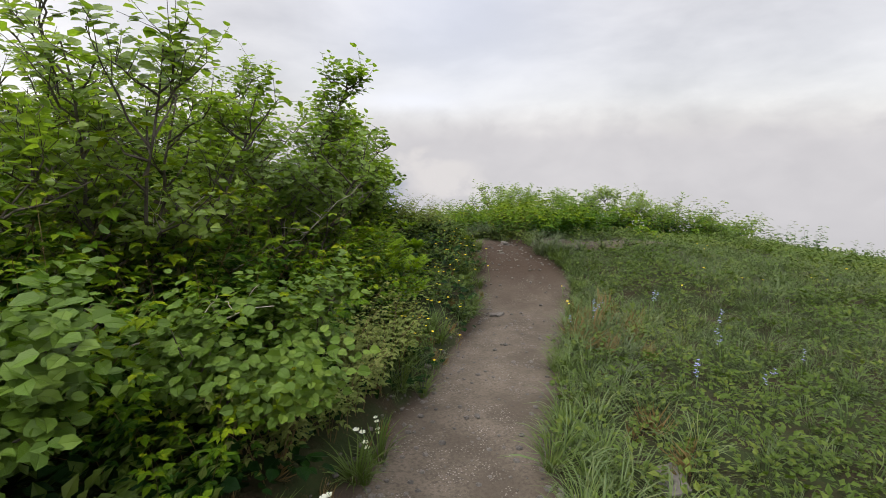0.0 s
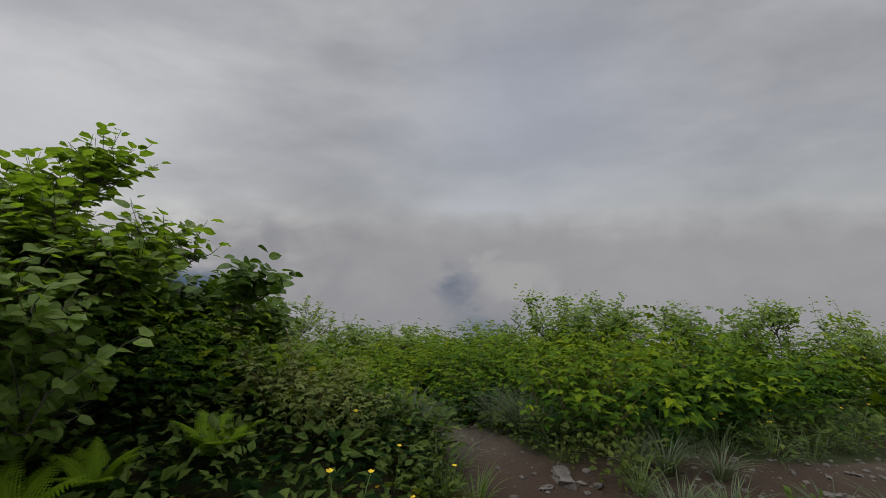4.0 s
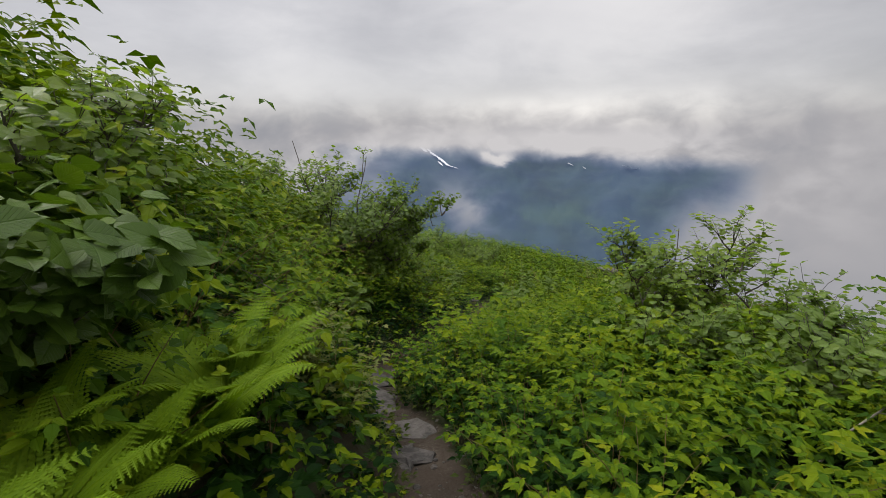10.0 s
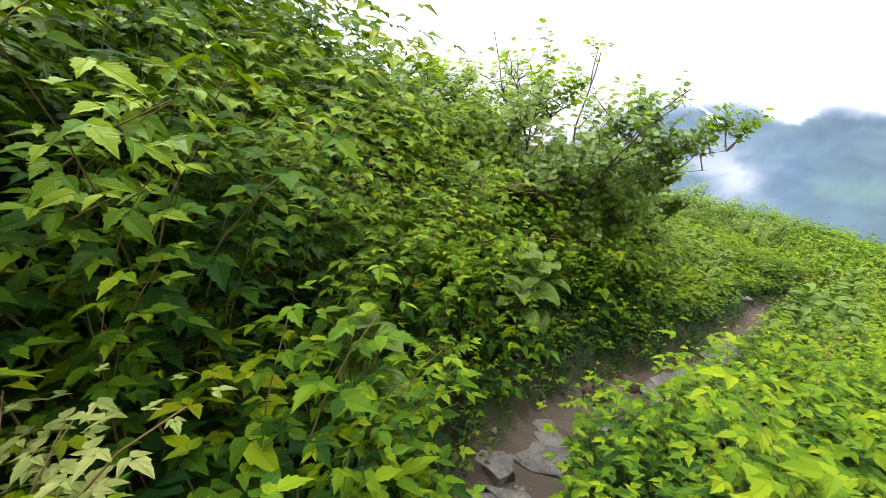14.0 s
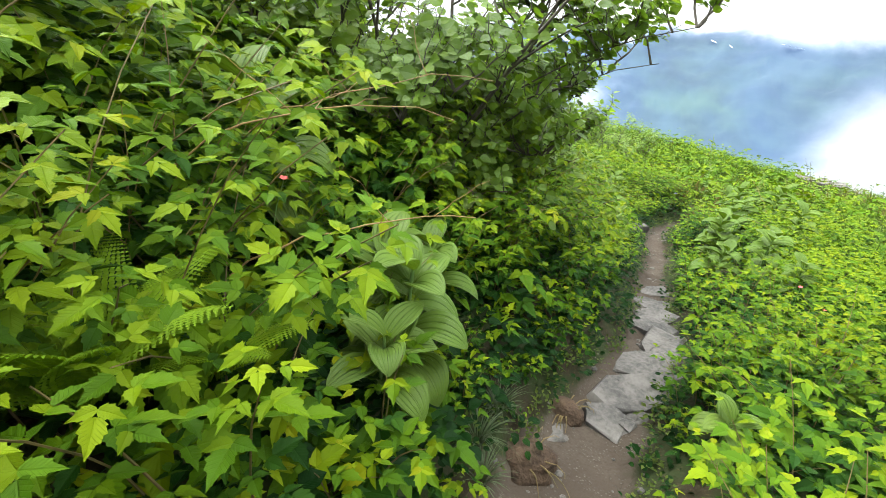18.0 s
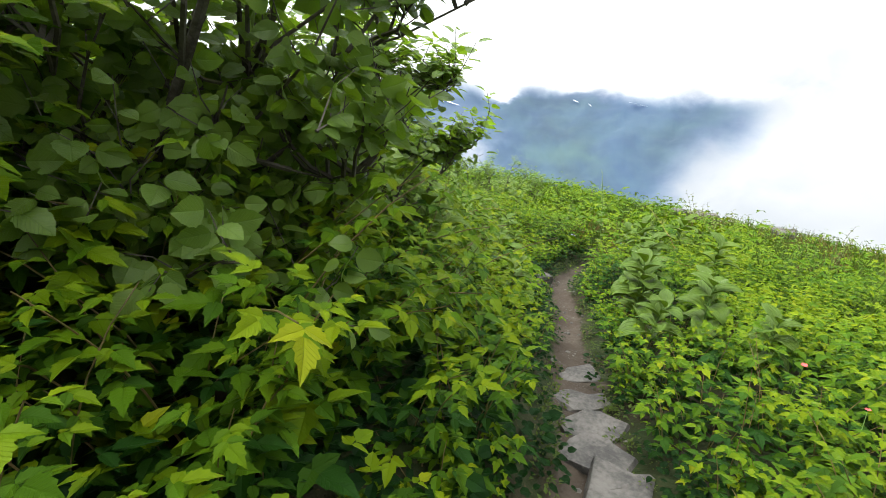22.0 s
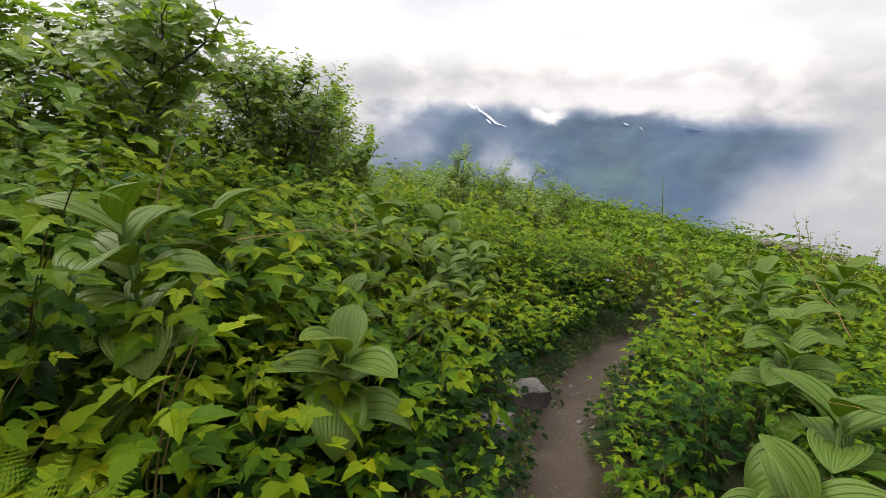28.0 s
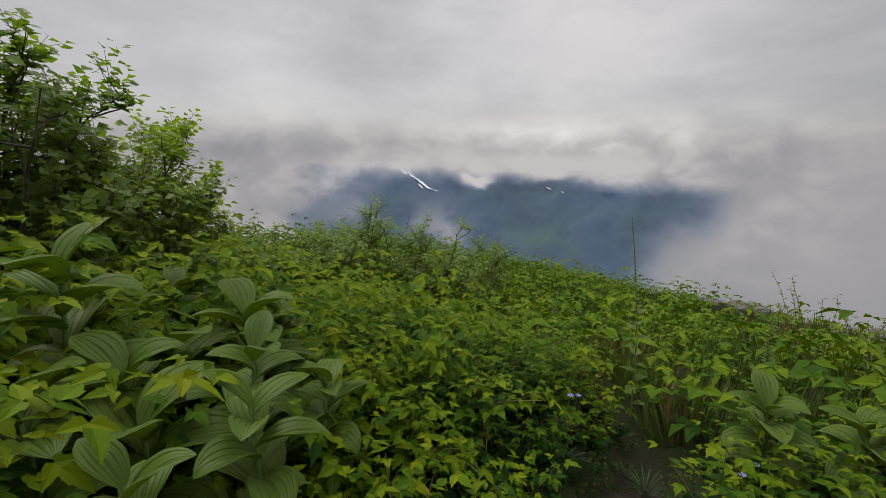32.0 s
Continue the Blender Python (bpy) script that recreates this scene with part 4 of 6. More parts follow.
alder_at(46, -7.75, 9.35, 1.4, 5, None, 0.0, 0.072, 1.0, 0.65, 9, "low alder shrub with round leaves crowding the trail",
         tips=[(-7.1, 9.68, -2.2), (-7.6, 9.5, -1.9), (-7.35, 10.1, -2.6), (-7.2, 9.2, -2.0)])
alder_at(21, -7.9, 7.3, 2.0, 7, None, 0, 0.078, 1.8, 0.7, 13)
alder_at(22, -7.9, 9.3, 1.35, 6, -20, 0.1, 0.068, 1.6, 0.7, 12)
alder_at(47, -9.6, 7.2, 1.5, 6, None, 0, 0.070, 1.8, 0.7, 13)
# up the slope ahead
alder_at(23, -12.4, 12.8, 2.5, 8, None, 0, 0.080, 2.8, 0.8, 18)
alder_at(24, -13.3, 13.6, 2.3, 7, None, 0, 0.080, 2.8, 0.8, 17)
alder_at(25, -13.6, 14.6, 1.8, 7, None, 0, 0.076, 2.8, 0.8, 15)
alder_at(26, -11.0, 11.0, 2.1, 8, None, 0, 0.078, 2.8, 0.8, 17)
alder_at(48, -9.4, 9.5, 1.6, 7, None, 0, 0.074, 2.6, 0.8, 13)
for i, (x, y, h) in enumerate([(-16.4, 18.4, 1.9), (-15.7, 18.8, 2.2), (-15.0, 19.3, 1.9), (-14.3, 19.8, 2.0), (-13.6, 20.2, 1.6)]):
    alder_at(30 + i + (20 if i > 4 else 0), x, y, h, 6, None, 0, 0.07, 1.6, 0.6, 9, "low shrub on the crest of the slope")

# open spots where ferns stand
ROSE_AT = [(-2.35, 4.55, 1.0), (-2.6, 4.4, 1.1), (-2.45, 4.25, 1.0), (-2.9, 4.6, 0.9), (-0.95, 1.45, 0.9), (-1.1, 1.2, 1.0), (-0.85, 1.15, 0.8), (-1.3, 1.55, 1.0), (1.5, 2.4, 0.9), (1.9, 2.2, 1.0), (2.2, 2.0, 0.9), (1.3, 2.1, 0.7), (-3.3, -3.3, 1.0), (-3.1, -3.0, 1.0), (-2.9, -2.7, 0.9), (-3.5, -3.6, 0.9), (-3.25, -2.9, 1.1), (-2.7, -2.4, 0.8), (-3.8, -3.9, 0.9), (-2.45, -1.95, 0.8)]
FERN_SPOT = np.array([(x, y) for x, y, size in ROSE_AT[:4]] + [(-1.3, 3.0), (-1.45, 3.35), (-1.05, 2.6), (-1.1, 1.95), (-1.7, 2.75), (-1.25, 1.65)])

# where the false hellebores stand
HELLE_AT = [
    (-5.9, 11.5, 1.0), (-6.25, 11.0, 0.9), (-6.5, 11.75, 1.0), (-6.85, 12.35, 0.9), (-6.75, 11.5, 0.85), (-6.1, 12.2, 1.0), (-5.4, 10.9, 0.7),
    (-7.05, 9.75, 0.6), (-7.9, 10.3, 0.9), (-7.45, 9.7, 1.0), (-7.2, 9.45, 0.9), (-7.2, 10.7, 0.8), (-7.6, 10.2, 1.1),
    (-9.5, 12.0, 1.0), (-9.1, 12.3, 1.0), (-8.5, 11.75, 0.8), (-8.6, 12.3, 0.6), (-8.7, 12.75, 0.7), (-8.1, 10.95, 0.9), (-7.95, 11.4, 0.9), (-8.5, 11.3, 1.0),
    (-7.2, 13.9, 1.1), (-7.3, 15.2, 1.1), (-6.8, 12.8, 1.1), (-8.3, 15.4, 0.9), (-7.1, 13.3, 0.9), (-7.5, 14.4, 1.0), (-7.7, 15.6, 1.0), (-6.4, 13.6, 1.1),
    (-10.8, 13.1, 1.1), (-10.0, 12.95, 1.25), (-10.15, 13.3, 1.25), (-10.0, 13.6, 1.2), (-11.1, 13.8, 1.1), (-9.55, 13.35, 0.9), (-9.65, 12.75, 1.1), (-9.75, 13.05, 1.0), (-11.2, 14.4, 1.0), (-10.5, 13.5, 1.0), (-10.4, 12.9, 1.0),
    (-10.6, 14.0, 0.9), (-9.4, 12.3, 1.0), (-9.0, 12.9, 0.7), (-9.5, 13.0, 1.15), (-9.45, 13.6, 0.85), (-10.2, 12.5, 1.1), (-9.2, 13.2, 0.8),
    (-5.62, 6.85, 1.1), (-5.40, 6.80, 1.0), (-5.28, 6.60, 0.8), (-6.8, 7.0, 1.1), (-4.75, 8.05, 0.6), (-3.65, 5.5, 0.8), (-5.75, 7.1, 0.9), (-6.15, 6.6, 1.15),
]

# ------------------------------------------------------------------ the berry thicket
berry = [make_berry(k, height=h, canes=8, leaves=l, leaf=f, spread_r=r) for k, (h, l, f, r) in enumerate([(0.42, 10, 0.052, 0.15), (0.46, 10, 0.056, 0.15), (0.62, 15, 0.055, 0.16), (0.66, 15, 0.061, 0.16), (0.85, 19, 0.056, 0.16), (0.90, 20, 0.061, 0.16), (1.08, 23, 0.058, 0.17), (1.12, 23, 0.063, 0.17)])]


def top_of(v):
    return float(np.percentile(v[:, 2], 98))


def canopy(side, half, run):
    """How high the thicket stands over the ground, from the distance to the trail."""
    e = np.abs(side) - half + 0.2
    tall = np.interp(e, [0.25, 0.45, 0.6, 0.8, 1.3, 2.0, 4.0], [0.26, 0.48, 0.64, 0.86, 0.98, 1.08, 1.15]) * np.interp(run, [15, 18.6, 19.8], [0.5, 0.55, 1.0])
    low = np.interp(e, [0.3, 0.45, 0.63, 0.8, 1.2, 2.0, 4.0], [0.12, 0.27, 0.43, 0.57, 0.72, 0.82, 0.88])
    left = tall + (low - tall) * np.interp(run, [22.5, 23.4], [0, 1])
    wide = np.interp(e, [0.25, 0.4, 0.6, 0.9, 3.0], [0.24, 0.56, 0.68, 0.70, 0.72])
    thin = np.interp(e, [0.28, 0.42, 0.6, 0.85, 3.0], [0.08, 0.20, 0.42, 0.55, 0.58])
    wide = wide * np.interp(run, [19.6, 20.1, 21.0, 21.5], [1.0, 1.25, 1.25, 1.0])
    right = wide + (thin - wide) * np.interp(run, [24.0, 25.0], [0, 1])
    return np.where(side > 0, left, right)


def toward_trail(x, y):
    """The way from a place to the nearest point of the trail."""
    d = np.hypot(x[:, None] - TRAIL[None, :, 0], y[:, None] - TRAIL[None, :, 1])
    k = d.argmin(1)
    return unit(np.stack([TRAIL[k, 0] - x, TRAIL[k, 1] - y], 1))


def jitter_grid(x0, x1, y0, y1, step, seed):
    r = np.random.default_rng(seed)
    X, Y = np.meshgrid(np.arange(x0, x1, step), np.arange(y0, y1, step))
    return X.ravel() + r.uniform(-0.45, 0.45, X.size) * step, Y.ravel() + r.uniform(-0.45, 0.45, X.size) * step


RUN_BEND = float(land(0.18, 1.2)[2][0])
gx, gy = jitter_grid(-11.5, 3.5, 1.0, 16.0, 0.33, 3)
gz, gs, gr, gb = land(gx, gy)
rng = np.random.default_rng(9)
half = np.interp(gr, RUN, TRAIL[:, 3]) - 0.30 * (gr > RUN_END)
thick = (gr > RUN_BEND + 0.2) & (np.abs(gs) > half + np.interp(gr, [22.5, 24.0], [0.12, 0.24]))
hx0 = np.array(HELLE_AT)
room = np.hypot(gx[:, None] - hx0[None, :, 0], gy[:, None] - hx0[None, :, 1]).min(1)
thick &= (room > 0.10) | (gs < -1.6)
fern_room = np.hypot(gx[:, None] - FERN_SPOT[None, :, 0], gy[:, None] - FERN_SPOT[None, :, 1]).min(1)
thick &= fern_room > 0.33
thick &= np.hypot(gx - 0.53, gy - 2.0) > 0.38
near_bush = thick & ((gs > 0) & (gs < 1.6) | (gs < 0) & (gs > -1.0))
picked = np.nonzero(near_bush)[0]
picked = picked[np.argsort(np.abs(gs[picked]))][:296]
tops = np.array([top_of(np.array([v.co for v in ob.children[-1].data.vertices])) for ob in berry])
goal = canopy(gs, half, gr)
lean_way = toward_trail(gx[picked], gy[picked])
used = set()
for c, i in enumerate(picked):
    want = goal[i] * rng.uniform(0.86, 1.10) * (0.62 if room[i] < 0.33 else 1.0)
    if abs(gs[i]) - half[i] < 0.45:
        want = min(want, 0.56)
    kind_ = int(np.argmin(np.abs(tops[c % 2::2] - want))) * 2 + c % 2
    ob = copy_thing(berry[kind_], Matrix()) if kind_ in used else berry[kind_]
    used.add(kind_)
    set_down(ob, gx[i], gy[i], rng.uniform(0, 6.28), want / tops[kind_], 0.03, rng.uniform(0.0, 0.2) + 0.24 if gs[i] > 1.05 else rng.uniform(-0.18, -0.04) if gs[i] > 0 else rng.uniform(-0.12, 0.03), math.atan2(lean_way[c, 1], lean_way[c, 0]) + 1.5708 + rng.normal(0, 0.35))
for kind_, ob in enumerate(berry):
    if kind_ not in used:
        set_down(ob, -6.5 - kind_, 4.0, 0.0)
taken = set(picked.tolist())


def scatter(name, label, category, shapes, xs, ys, sizes, mat, seed, tilt=0.2, lean=None):
    """Many plants in one mesh: copies of a few leaf arrays, turned and scaled, on the ground."""
    r = np.random.default_rng(seed)
    zs = land(xs, ys)[0]
    parts = []
    pick = r.integers(0, len(shapes), len(xs))
    ang = r.uniform(0, 6.28, len(xs))
    tx, ty = r.normal(0, tilt, len(xs)), r.normal(0, tilt, len(xs))
    if lean is not None:
        tx, ty = tx + lean[:, 0], ty + lean[:, 1]
    for k, (v, f) in enumerate(shapes):
        s = np.nonzero(pick == k)[0]
        if not len(s):
            continue
        c, sn = np.cos(ang[s])[:, None], np.sin(ang[s])[:, None]
        z = v[None, :, 2]
        x = v[None, :, 0] * c - v[None, :, 1] * sn
        y = v[None, :, 0] * sn + v[None, :, 1] * c
        a, b = tx[s][:, None], ty[s][:, None]
        x, y, z = x + z * a, y + z * b, z - x * a - y * b
        sc = sizes[s][:, None]
        out = np.stack([xs[s][:, None] + x * sc, ys[s][:, None] + y * sc, zs[s][:, None] + z * sc], 2)
        out = np.concatenate([out, np.broadcast_to(v[None, :, 3:], (len(s), len(v), v.shape[1] - 3))], 2)
        parts.append((out.reshape(-1, v.shape[1]), (f[None] + (np.arange(len(s)) * len(v))[:, None, None]).reshape(-1, 3)))
    ob = mesh_object(name, *join(parts), mat)
    return tagged(ob, label, category, kind="stuff")


mid_berry = [berry_arrays(np.random.default_rng(500 + k), LEAFLET_FAR, 0.90, 7, 15, 0.072, 0.20)[1] for k in range(5)]
far_berry = [berry_arrays(np.random.default_rng(520 + k), LEAFLET_MIN, 0.95, 7, 9, 0.090, 0.28)[1] for k in range(6)]
# far plants: the shade painted down the canes is flattened and lightened
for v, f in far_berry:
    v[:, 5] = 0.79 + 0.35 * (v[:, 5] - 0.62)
rest = np.array([i for i in np.nonzero(thick)[0] if i not in taken])
mid = rest[np.abs(gs[rest]) < 2.8]
scatter("berry_thicket", "dense green berry thicket covering the slope", "thicket", mid_berry, gx[mid], gy[mid], rng.uniform(0.86, 1.10, len(mid)) * goal[mid] / np.mean([top_of(v) for v, f in mid_berry]), LEAF_BERRY, 21, 0.15, toward_trail(gx[mid], gy[mid]) * (0.32 * (gs[mid] > 0))[:, None])
wide = rest[(np.abs(gs[rest]) >= 2.8) & (rng.uniform(0, 1, len(rest)) < 0.75)]
scatter("slope_thicket", "leafy green scrub higher and lower on the slope", "thicket", far_berry, gx[wide], gy[wide], rng.uniform(0.85, 1.2, len(wide)) * goal[wide] * np.where((gs[wide] > 0) & (gy[wide] > 2.5) & (gy[wide] < 8), 1.15, 1.0) / np.mean([top_of(v) for v, f in far_berry]), LEAF_BERRY, 23, 0.15, toward_trail(gx[wide], gy[wide]) * (0.30 * (gs[wide] > 0))[:, None])
open_berry = [berry_arrays(np.random.default_rng(560 + k), LEAFLET_MIN, 0.75, 5, 4, 0.155, 0.34)[1] for k in range(5)]
# the same flatter, lighter version of the painted cane shade
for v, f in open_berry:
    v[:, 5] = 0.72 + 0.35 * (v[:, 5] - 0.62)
fx, fy = jitter_grid(-24, 13, -10, 33, 0.62, 5)
fz, fs, fr, fb = land(fx, fy)
outer = ((fx < -11.5) | (fx > 3.5) | (fy > 16.0) | (fy < 1.0)) & (np.abs(fs) < 17) & ((np.abs(fs) > 0.5) | (fy > 16.3)) & ~((fr < RUN_BEND) & ((fs > -15) & (fs < 3.0)))
scatter("far_thicket", "green scrub reaching to the rim of the hill", "thicket", open_berry, fx[outer], fy[outer], rng.uniform(0.85, 1.25, outer.sum()) * np.where(fs[outer] < -3, 0.7, 1.0), LEAF_BERRY, 22)

# ------------------------------------------------------------------ herbs and grass of the first stretch
herb = []
for k in range(4):
    r = np.random.default_rng(600 + k)
    m = 30
    a = r.uniform(0, 6.28, m)
    rad = 0.17 * np.sqrt(r.uniform(0, 1, m))
    p = np.stack([rad * np.cos(a), rad * np.sin(a), r.uniform(0.03, 0.22, m)], 1)
    d = np.stack([np.cos(a), np.sin(a), r.uniform(-0.1, 0.9, m)], 1)
    herb.append(spread(LEAFLET_MIN, p, d, np.array([[0, 0, 1.0]]) + r.normal(0, 0.3, (m, 3)), r.uniform(0.04, 0.08, m)))
tuft = []
for k in range(4):
    r = np.random.default_rng(650 + k)
    m = 34
    a = r.uniform(0, 6.28, m)
    rad = 0.07 * np.sqrt(r.uniform(0, 1, m))
    p = np.stack([rad * np.cos(a), rad * np.sin(a), np.full(m, -0.01)], 1)
    d = np.stack([np.cos(a) * r.uniform(0.2, 1.0, m), np.sin(a) * r.uniform(0.2, 1.0, m), np.ones(m)], 1)
    tuft.append(spread(BLADE, p, d, np.stack([np.cos(a), np.sin(a), np.full(m, 0.2)], 1), r.uniform(0.12, 0.32, m)))

ARCHED = (np.array([(-0.012, 0, 0), (0.012, 0, 0), (-0.013, 0.42, 0.10), (0.013, 0.42, 0.10), (-0.009, 0.75, -0.02), (0.009, 0.75, -0.02), (0.0, 0.98, -0.30)]), np.array([(0, 1, 3), (0, 3, 2), (2, 3, 5), (2, 5, 4), (4, 5, 6)]))
lawn = []
for k in range(5):
    r = np.random.default_rng(670 + k)
    m = 38
    a = r.uniform(0, 6.28, m)
    lean = r.uniform(0.25, 1.3, m)
    p = np.stack([0.08 * np.cos(a), 0.08 * np.sin(a), np.full(m, -0.01)], 1)
    d = np.stack([np.cos(a) * lean, np.sin(a) * lean, np.ones(m)], 1)
    lawn.append(spread(ARCHED, p, d, np.stack([-np.cos(a), -np.sin(a), lean], 1), r.uniform(0.14, 0.34, m)))
hx, hy = jitter_grid(-9, 11, -10, 4, 0.17, 7)
hz, hs, hr, hb = land(hx, hy)
first = hr < RUN_BEND + 0.6
hh = np.interp(hr, RUN, TRAIL[:, 3])
meadow = first & (hs < -hh + 0.02) & (hb < 0.3) & (hs > -11) & (np.hypot(hx + 2, hy + 2) < 12.5)
eroded = (hs > 0) & (hs < hh + 0.30) & (hr < RUN_BEND - 2.0) & (wobble(hx, hy, 1.7, 31) > -0.25)
bank = first & (hs > hh + 0.03) & (hb < 0.3) & (hs < 4.0) & ~eroded
sel = meadow | bank
sel &= (rng.uniform(0, 1, len(hx)) < np.where(hs > 0, 0.8, np.where(wobble(hx, hy, 1.1, 21) > 0.0, 0.35, 0.85)))
scatter("low_herbs", "low leafy herbs covering the banks", "herbs", herb, hx[sel], hy[sel], rng.uniform(0.6, 1.0, sel.sum()) * np.where(hs[sel] > 0, 1.1, np.clip(0.80 - 0.05 * hs[sel], 0.80, 1.2)), LEAF_MEADOW, 31)
tussock = wobble(hx, hy, 1.1, 21) > 0.0
gsel = meadow & (rng.uniform(0, 1, len(hx)) < np.where(tussock, 0.95, 0.42) + 0.6 * (np.abs(hs) < hh + 0.45)) | first & (hs > hh - 0.02) & (hb < 0.5) & (hs < hh + 0.25) & ~eroded
tall = 0.72 + 0.3 * np.exp(-np.maximum(np.abs(hs[gsel]) - hh[gsel], 0) / 0.5)
scatter("meadow_grass", "grey-green arching grass on the open meadow", "grass", lawn, hx[gsel], hy[gsel], rng.uniform(0.6, 1.1, gsel.sum()) * tall, LAWN, 32)
creep = []
for k in range(4):
    r = np.random.default_rng(980 + k)
    m = 16
    a = r.uniform(0, 6.28, m)
    rad = 0.15 * np.sqrt(r.uniform(0, 1, m))
    q = np.stack([rad * np.cos(a), rad * np.sin(a), r.uniform(0.02, 0.12, m)], 1)
    d = np.stack([np.cos(a), np.sin(a), r.uniform(-0.2, 0.4, m)], 1)
    creep.append(spread(ROUND_FAR, q, d, np.array([[0, 0, 1.0]]) + r.normal(0, 0.25, (m, 3)), r.uniform(0.035, 0.07, m)))
# finer herbs close to the trail all along it
tx, ty = jitter_grid(-10, 2, 0.8, 16, 0.13, 12)
tz, ts, tr, tb = land(tx, ty)
th = np.interp(tr, RUN, TRAIL[:, 3])
te = np.abs(ts) - th
verge = (tr > RUN_BEND - 0.3) & ((te > 0.02) | (tr > RUN_END)) & (te < 0.5)
young = [berry_arrays(np.random.default_rng(540 + k), LEAFLET_FAR, 0.26, 4, 4, 0.062, 0.09)[1] for k in range(4)]
seed = verge & (tr > RUN_BEND + 0.4) & (te > np.interp(tr, [22.5, 24.0], [0.12, 0.20])) & (te < 0.42) & (rng.uniform(0, 1, len(tx)) < 0.6)
scatter("young_berries", "low young berry shoots leaning over the trail edge", "shoots", young, tx[seed], ty[seed], rng.uniform(0.5, 0.9, seed.sum()), LEAF_BERRY, 34)
ux, uy = jitter_grid(-10.5, 0.5, 1.5, 14.5, 0.205, 13)
uz, us, ur, ub = land(ux, uy)
under = (us > np.where((ux > -4.9) & (ux < -2.4) | (ur > 22.6) & (ur < 26), 0.36, 0.55)) & (us < 2.3) & (ur > RUN_BEND + 0.5)
under_goal = canopy(us, np.interp(ur, RUN, TRAIL[:, 3]), ur)
scatter("bank_berries", "low leafy berry shoots under the bushes of the bank", "shoots", young, ux[under], uy[under], rng.uniform(0.7, 1.0, under.sum()) * np.clip(under_goal[under] / 0.30, 0.5, 1.7), LEAF_BERRY, 36)
low = (tr > RUN_BEND + 0.6) & (te > np.where(tr > RUN_END, -9.0, 0.05)) & (te < np.where(ts > 0, 0.85, 0.5)) & (rng.uniform(0, 1, len(tx)) < np.where((ts > 0) & (tr > 22), 0.95, 0.6))
scatter("verge_leaves", "small green leaves covering the ground beside the trail", "herbs", creep, tx[low], ty[low], rng.uniform(0.5, 0.85, low.sum()) * np.where((ts[low] > 0) & (te[low] > 0.2), 1.35, 1.0), LEAF_BERRY, 37)
verge &= (te < 0.16) | (tr < RUN_BEND + 0.4)
scatter("verge_herbs", "small herbs and seedlings along the edge of the trail", "herbs", herb, tx[verge], ty[verge], rng.uniform(0.45, 0.9, verge.sum()) * np.interp(tr[verge], [20.0, 23.0], [1.0, 0.55]), LEAF_HERB, 33)

# ------------------------------------------------------------------ false hellebores
helle = [make_hellebore(k, h, m) for k, (h, m) in enumerate([(0.46, 11), (0.38, 10), (0.55, 12), (0.30, 8)])]
for c, (x, y, size) in enumerate(HELLE_AT):
    ob = helle[c] if c < len(helle) else copy_thing(helle[c % len(helle)], Matrix())
    x, y = clear_of_trail(x, y, 0.55)
    set_down(ob, x, y, c * 1.7, size * 1.22, -0.14, 0.10, c * 2.1)

# ------------------------------------------------------------------ ferns
ferns = [make_fern(0, 0.62, 9), make_fern(1, 0.5, 8), make_fern(2, 0.72, 10)]
FERN_AT = [
    (-1.4, 3.15, 1.0), (-1.55, 3.35, 1.0), (-1.30, 2.90, 0.8), (-1.65, 3.55, 0.9), (-1.7, 3.25, 0.9), (-1.85, 3.75, 0.9), (-2.1, 3.9, 0.9),
    (-5.15, 6.10, 0.75), (-5.05, 5.88, 0.7), (-5.35, 5.75, 0.7), (-4.0, 5.2, 0.6), (-7.35, 10.15, 0.6), (-7.5, 10.6, 0.6), (-11.2, 13.0, 0.9), (-11.8, 13.2, 0.9), (-12.0, 13.8, 0.8),
    (-2.3, -1.1, 0.9), (-2.0, -0.7, 0.9), (-1.75, -0.25, 0.8), (-2.5, -0.5, 1.0), (-2.1, 0.1, 1.0), (-1.6, 0.25, 0.9), (-2.9, -1.7, 0.7), (-2.6, -2.0, 0.55), (-3.2, -2.3, 0.65), (-1.9, 0.7, 0.9), (-1.5, 0.9, 0.7), (-2.8, -0.1, 1.0), (-2.4, -1.6, 0.9), (-3.6, -2.8, 0.8), (-2.2, -1.35, 0.9), (-2.05, -1.0, 0.8), (-1.85, -0.5, 0.9), (-2.3, -0.8, 1.0), (-1.9, -0.05, 0.9), (-2.7, -1.3, 1.0), (-3.02, 0.23, 1.15), (-2.65, -0.01, 1.15), (-2.42, 0.23, 1.15), (-2.11, 0.42, 1.15), (-2.64, -0.36, 1.15), (-2.36, -0.40, 1.15), (-2.09, -0.16, 1.15), (-1.91, 0.18, 1.15), (-2.34, 0.73, 1.15), (-2.74, 0.58, 1.15), (-3.26, 0.76, 1.15),
]
for c, (x, y, size) in enumerate(FERN_AT):
    ob = ferns[c] if c < len(ferns) else copy_thing(ferns[c % len(ferns)], Matrix())
    x, y = clear_of_trail(x, y, 0.62 if 2.5 < y < 4 else 0.75)
    set_down(ob, x, y, c * 2.3, size * (0.85 if y > 1 else 0.58), -0.26 if 5.7 < y < 6.2 else -0.14 if y > 1 else -0.06, 0.1, c * 1.3)


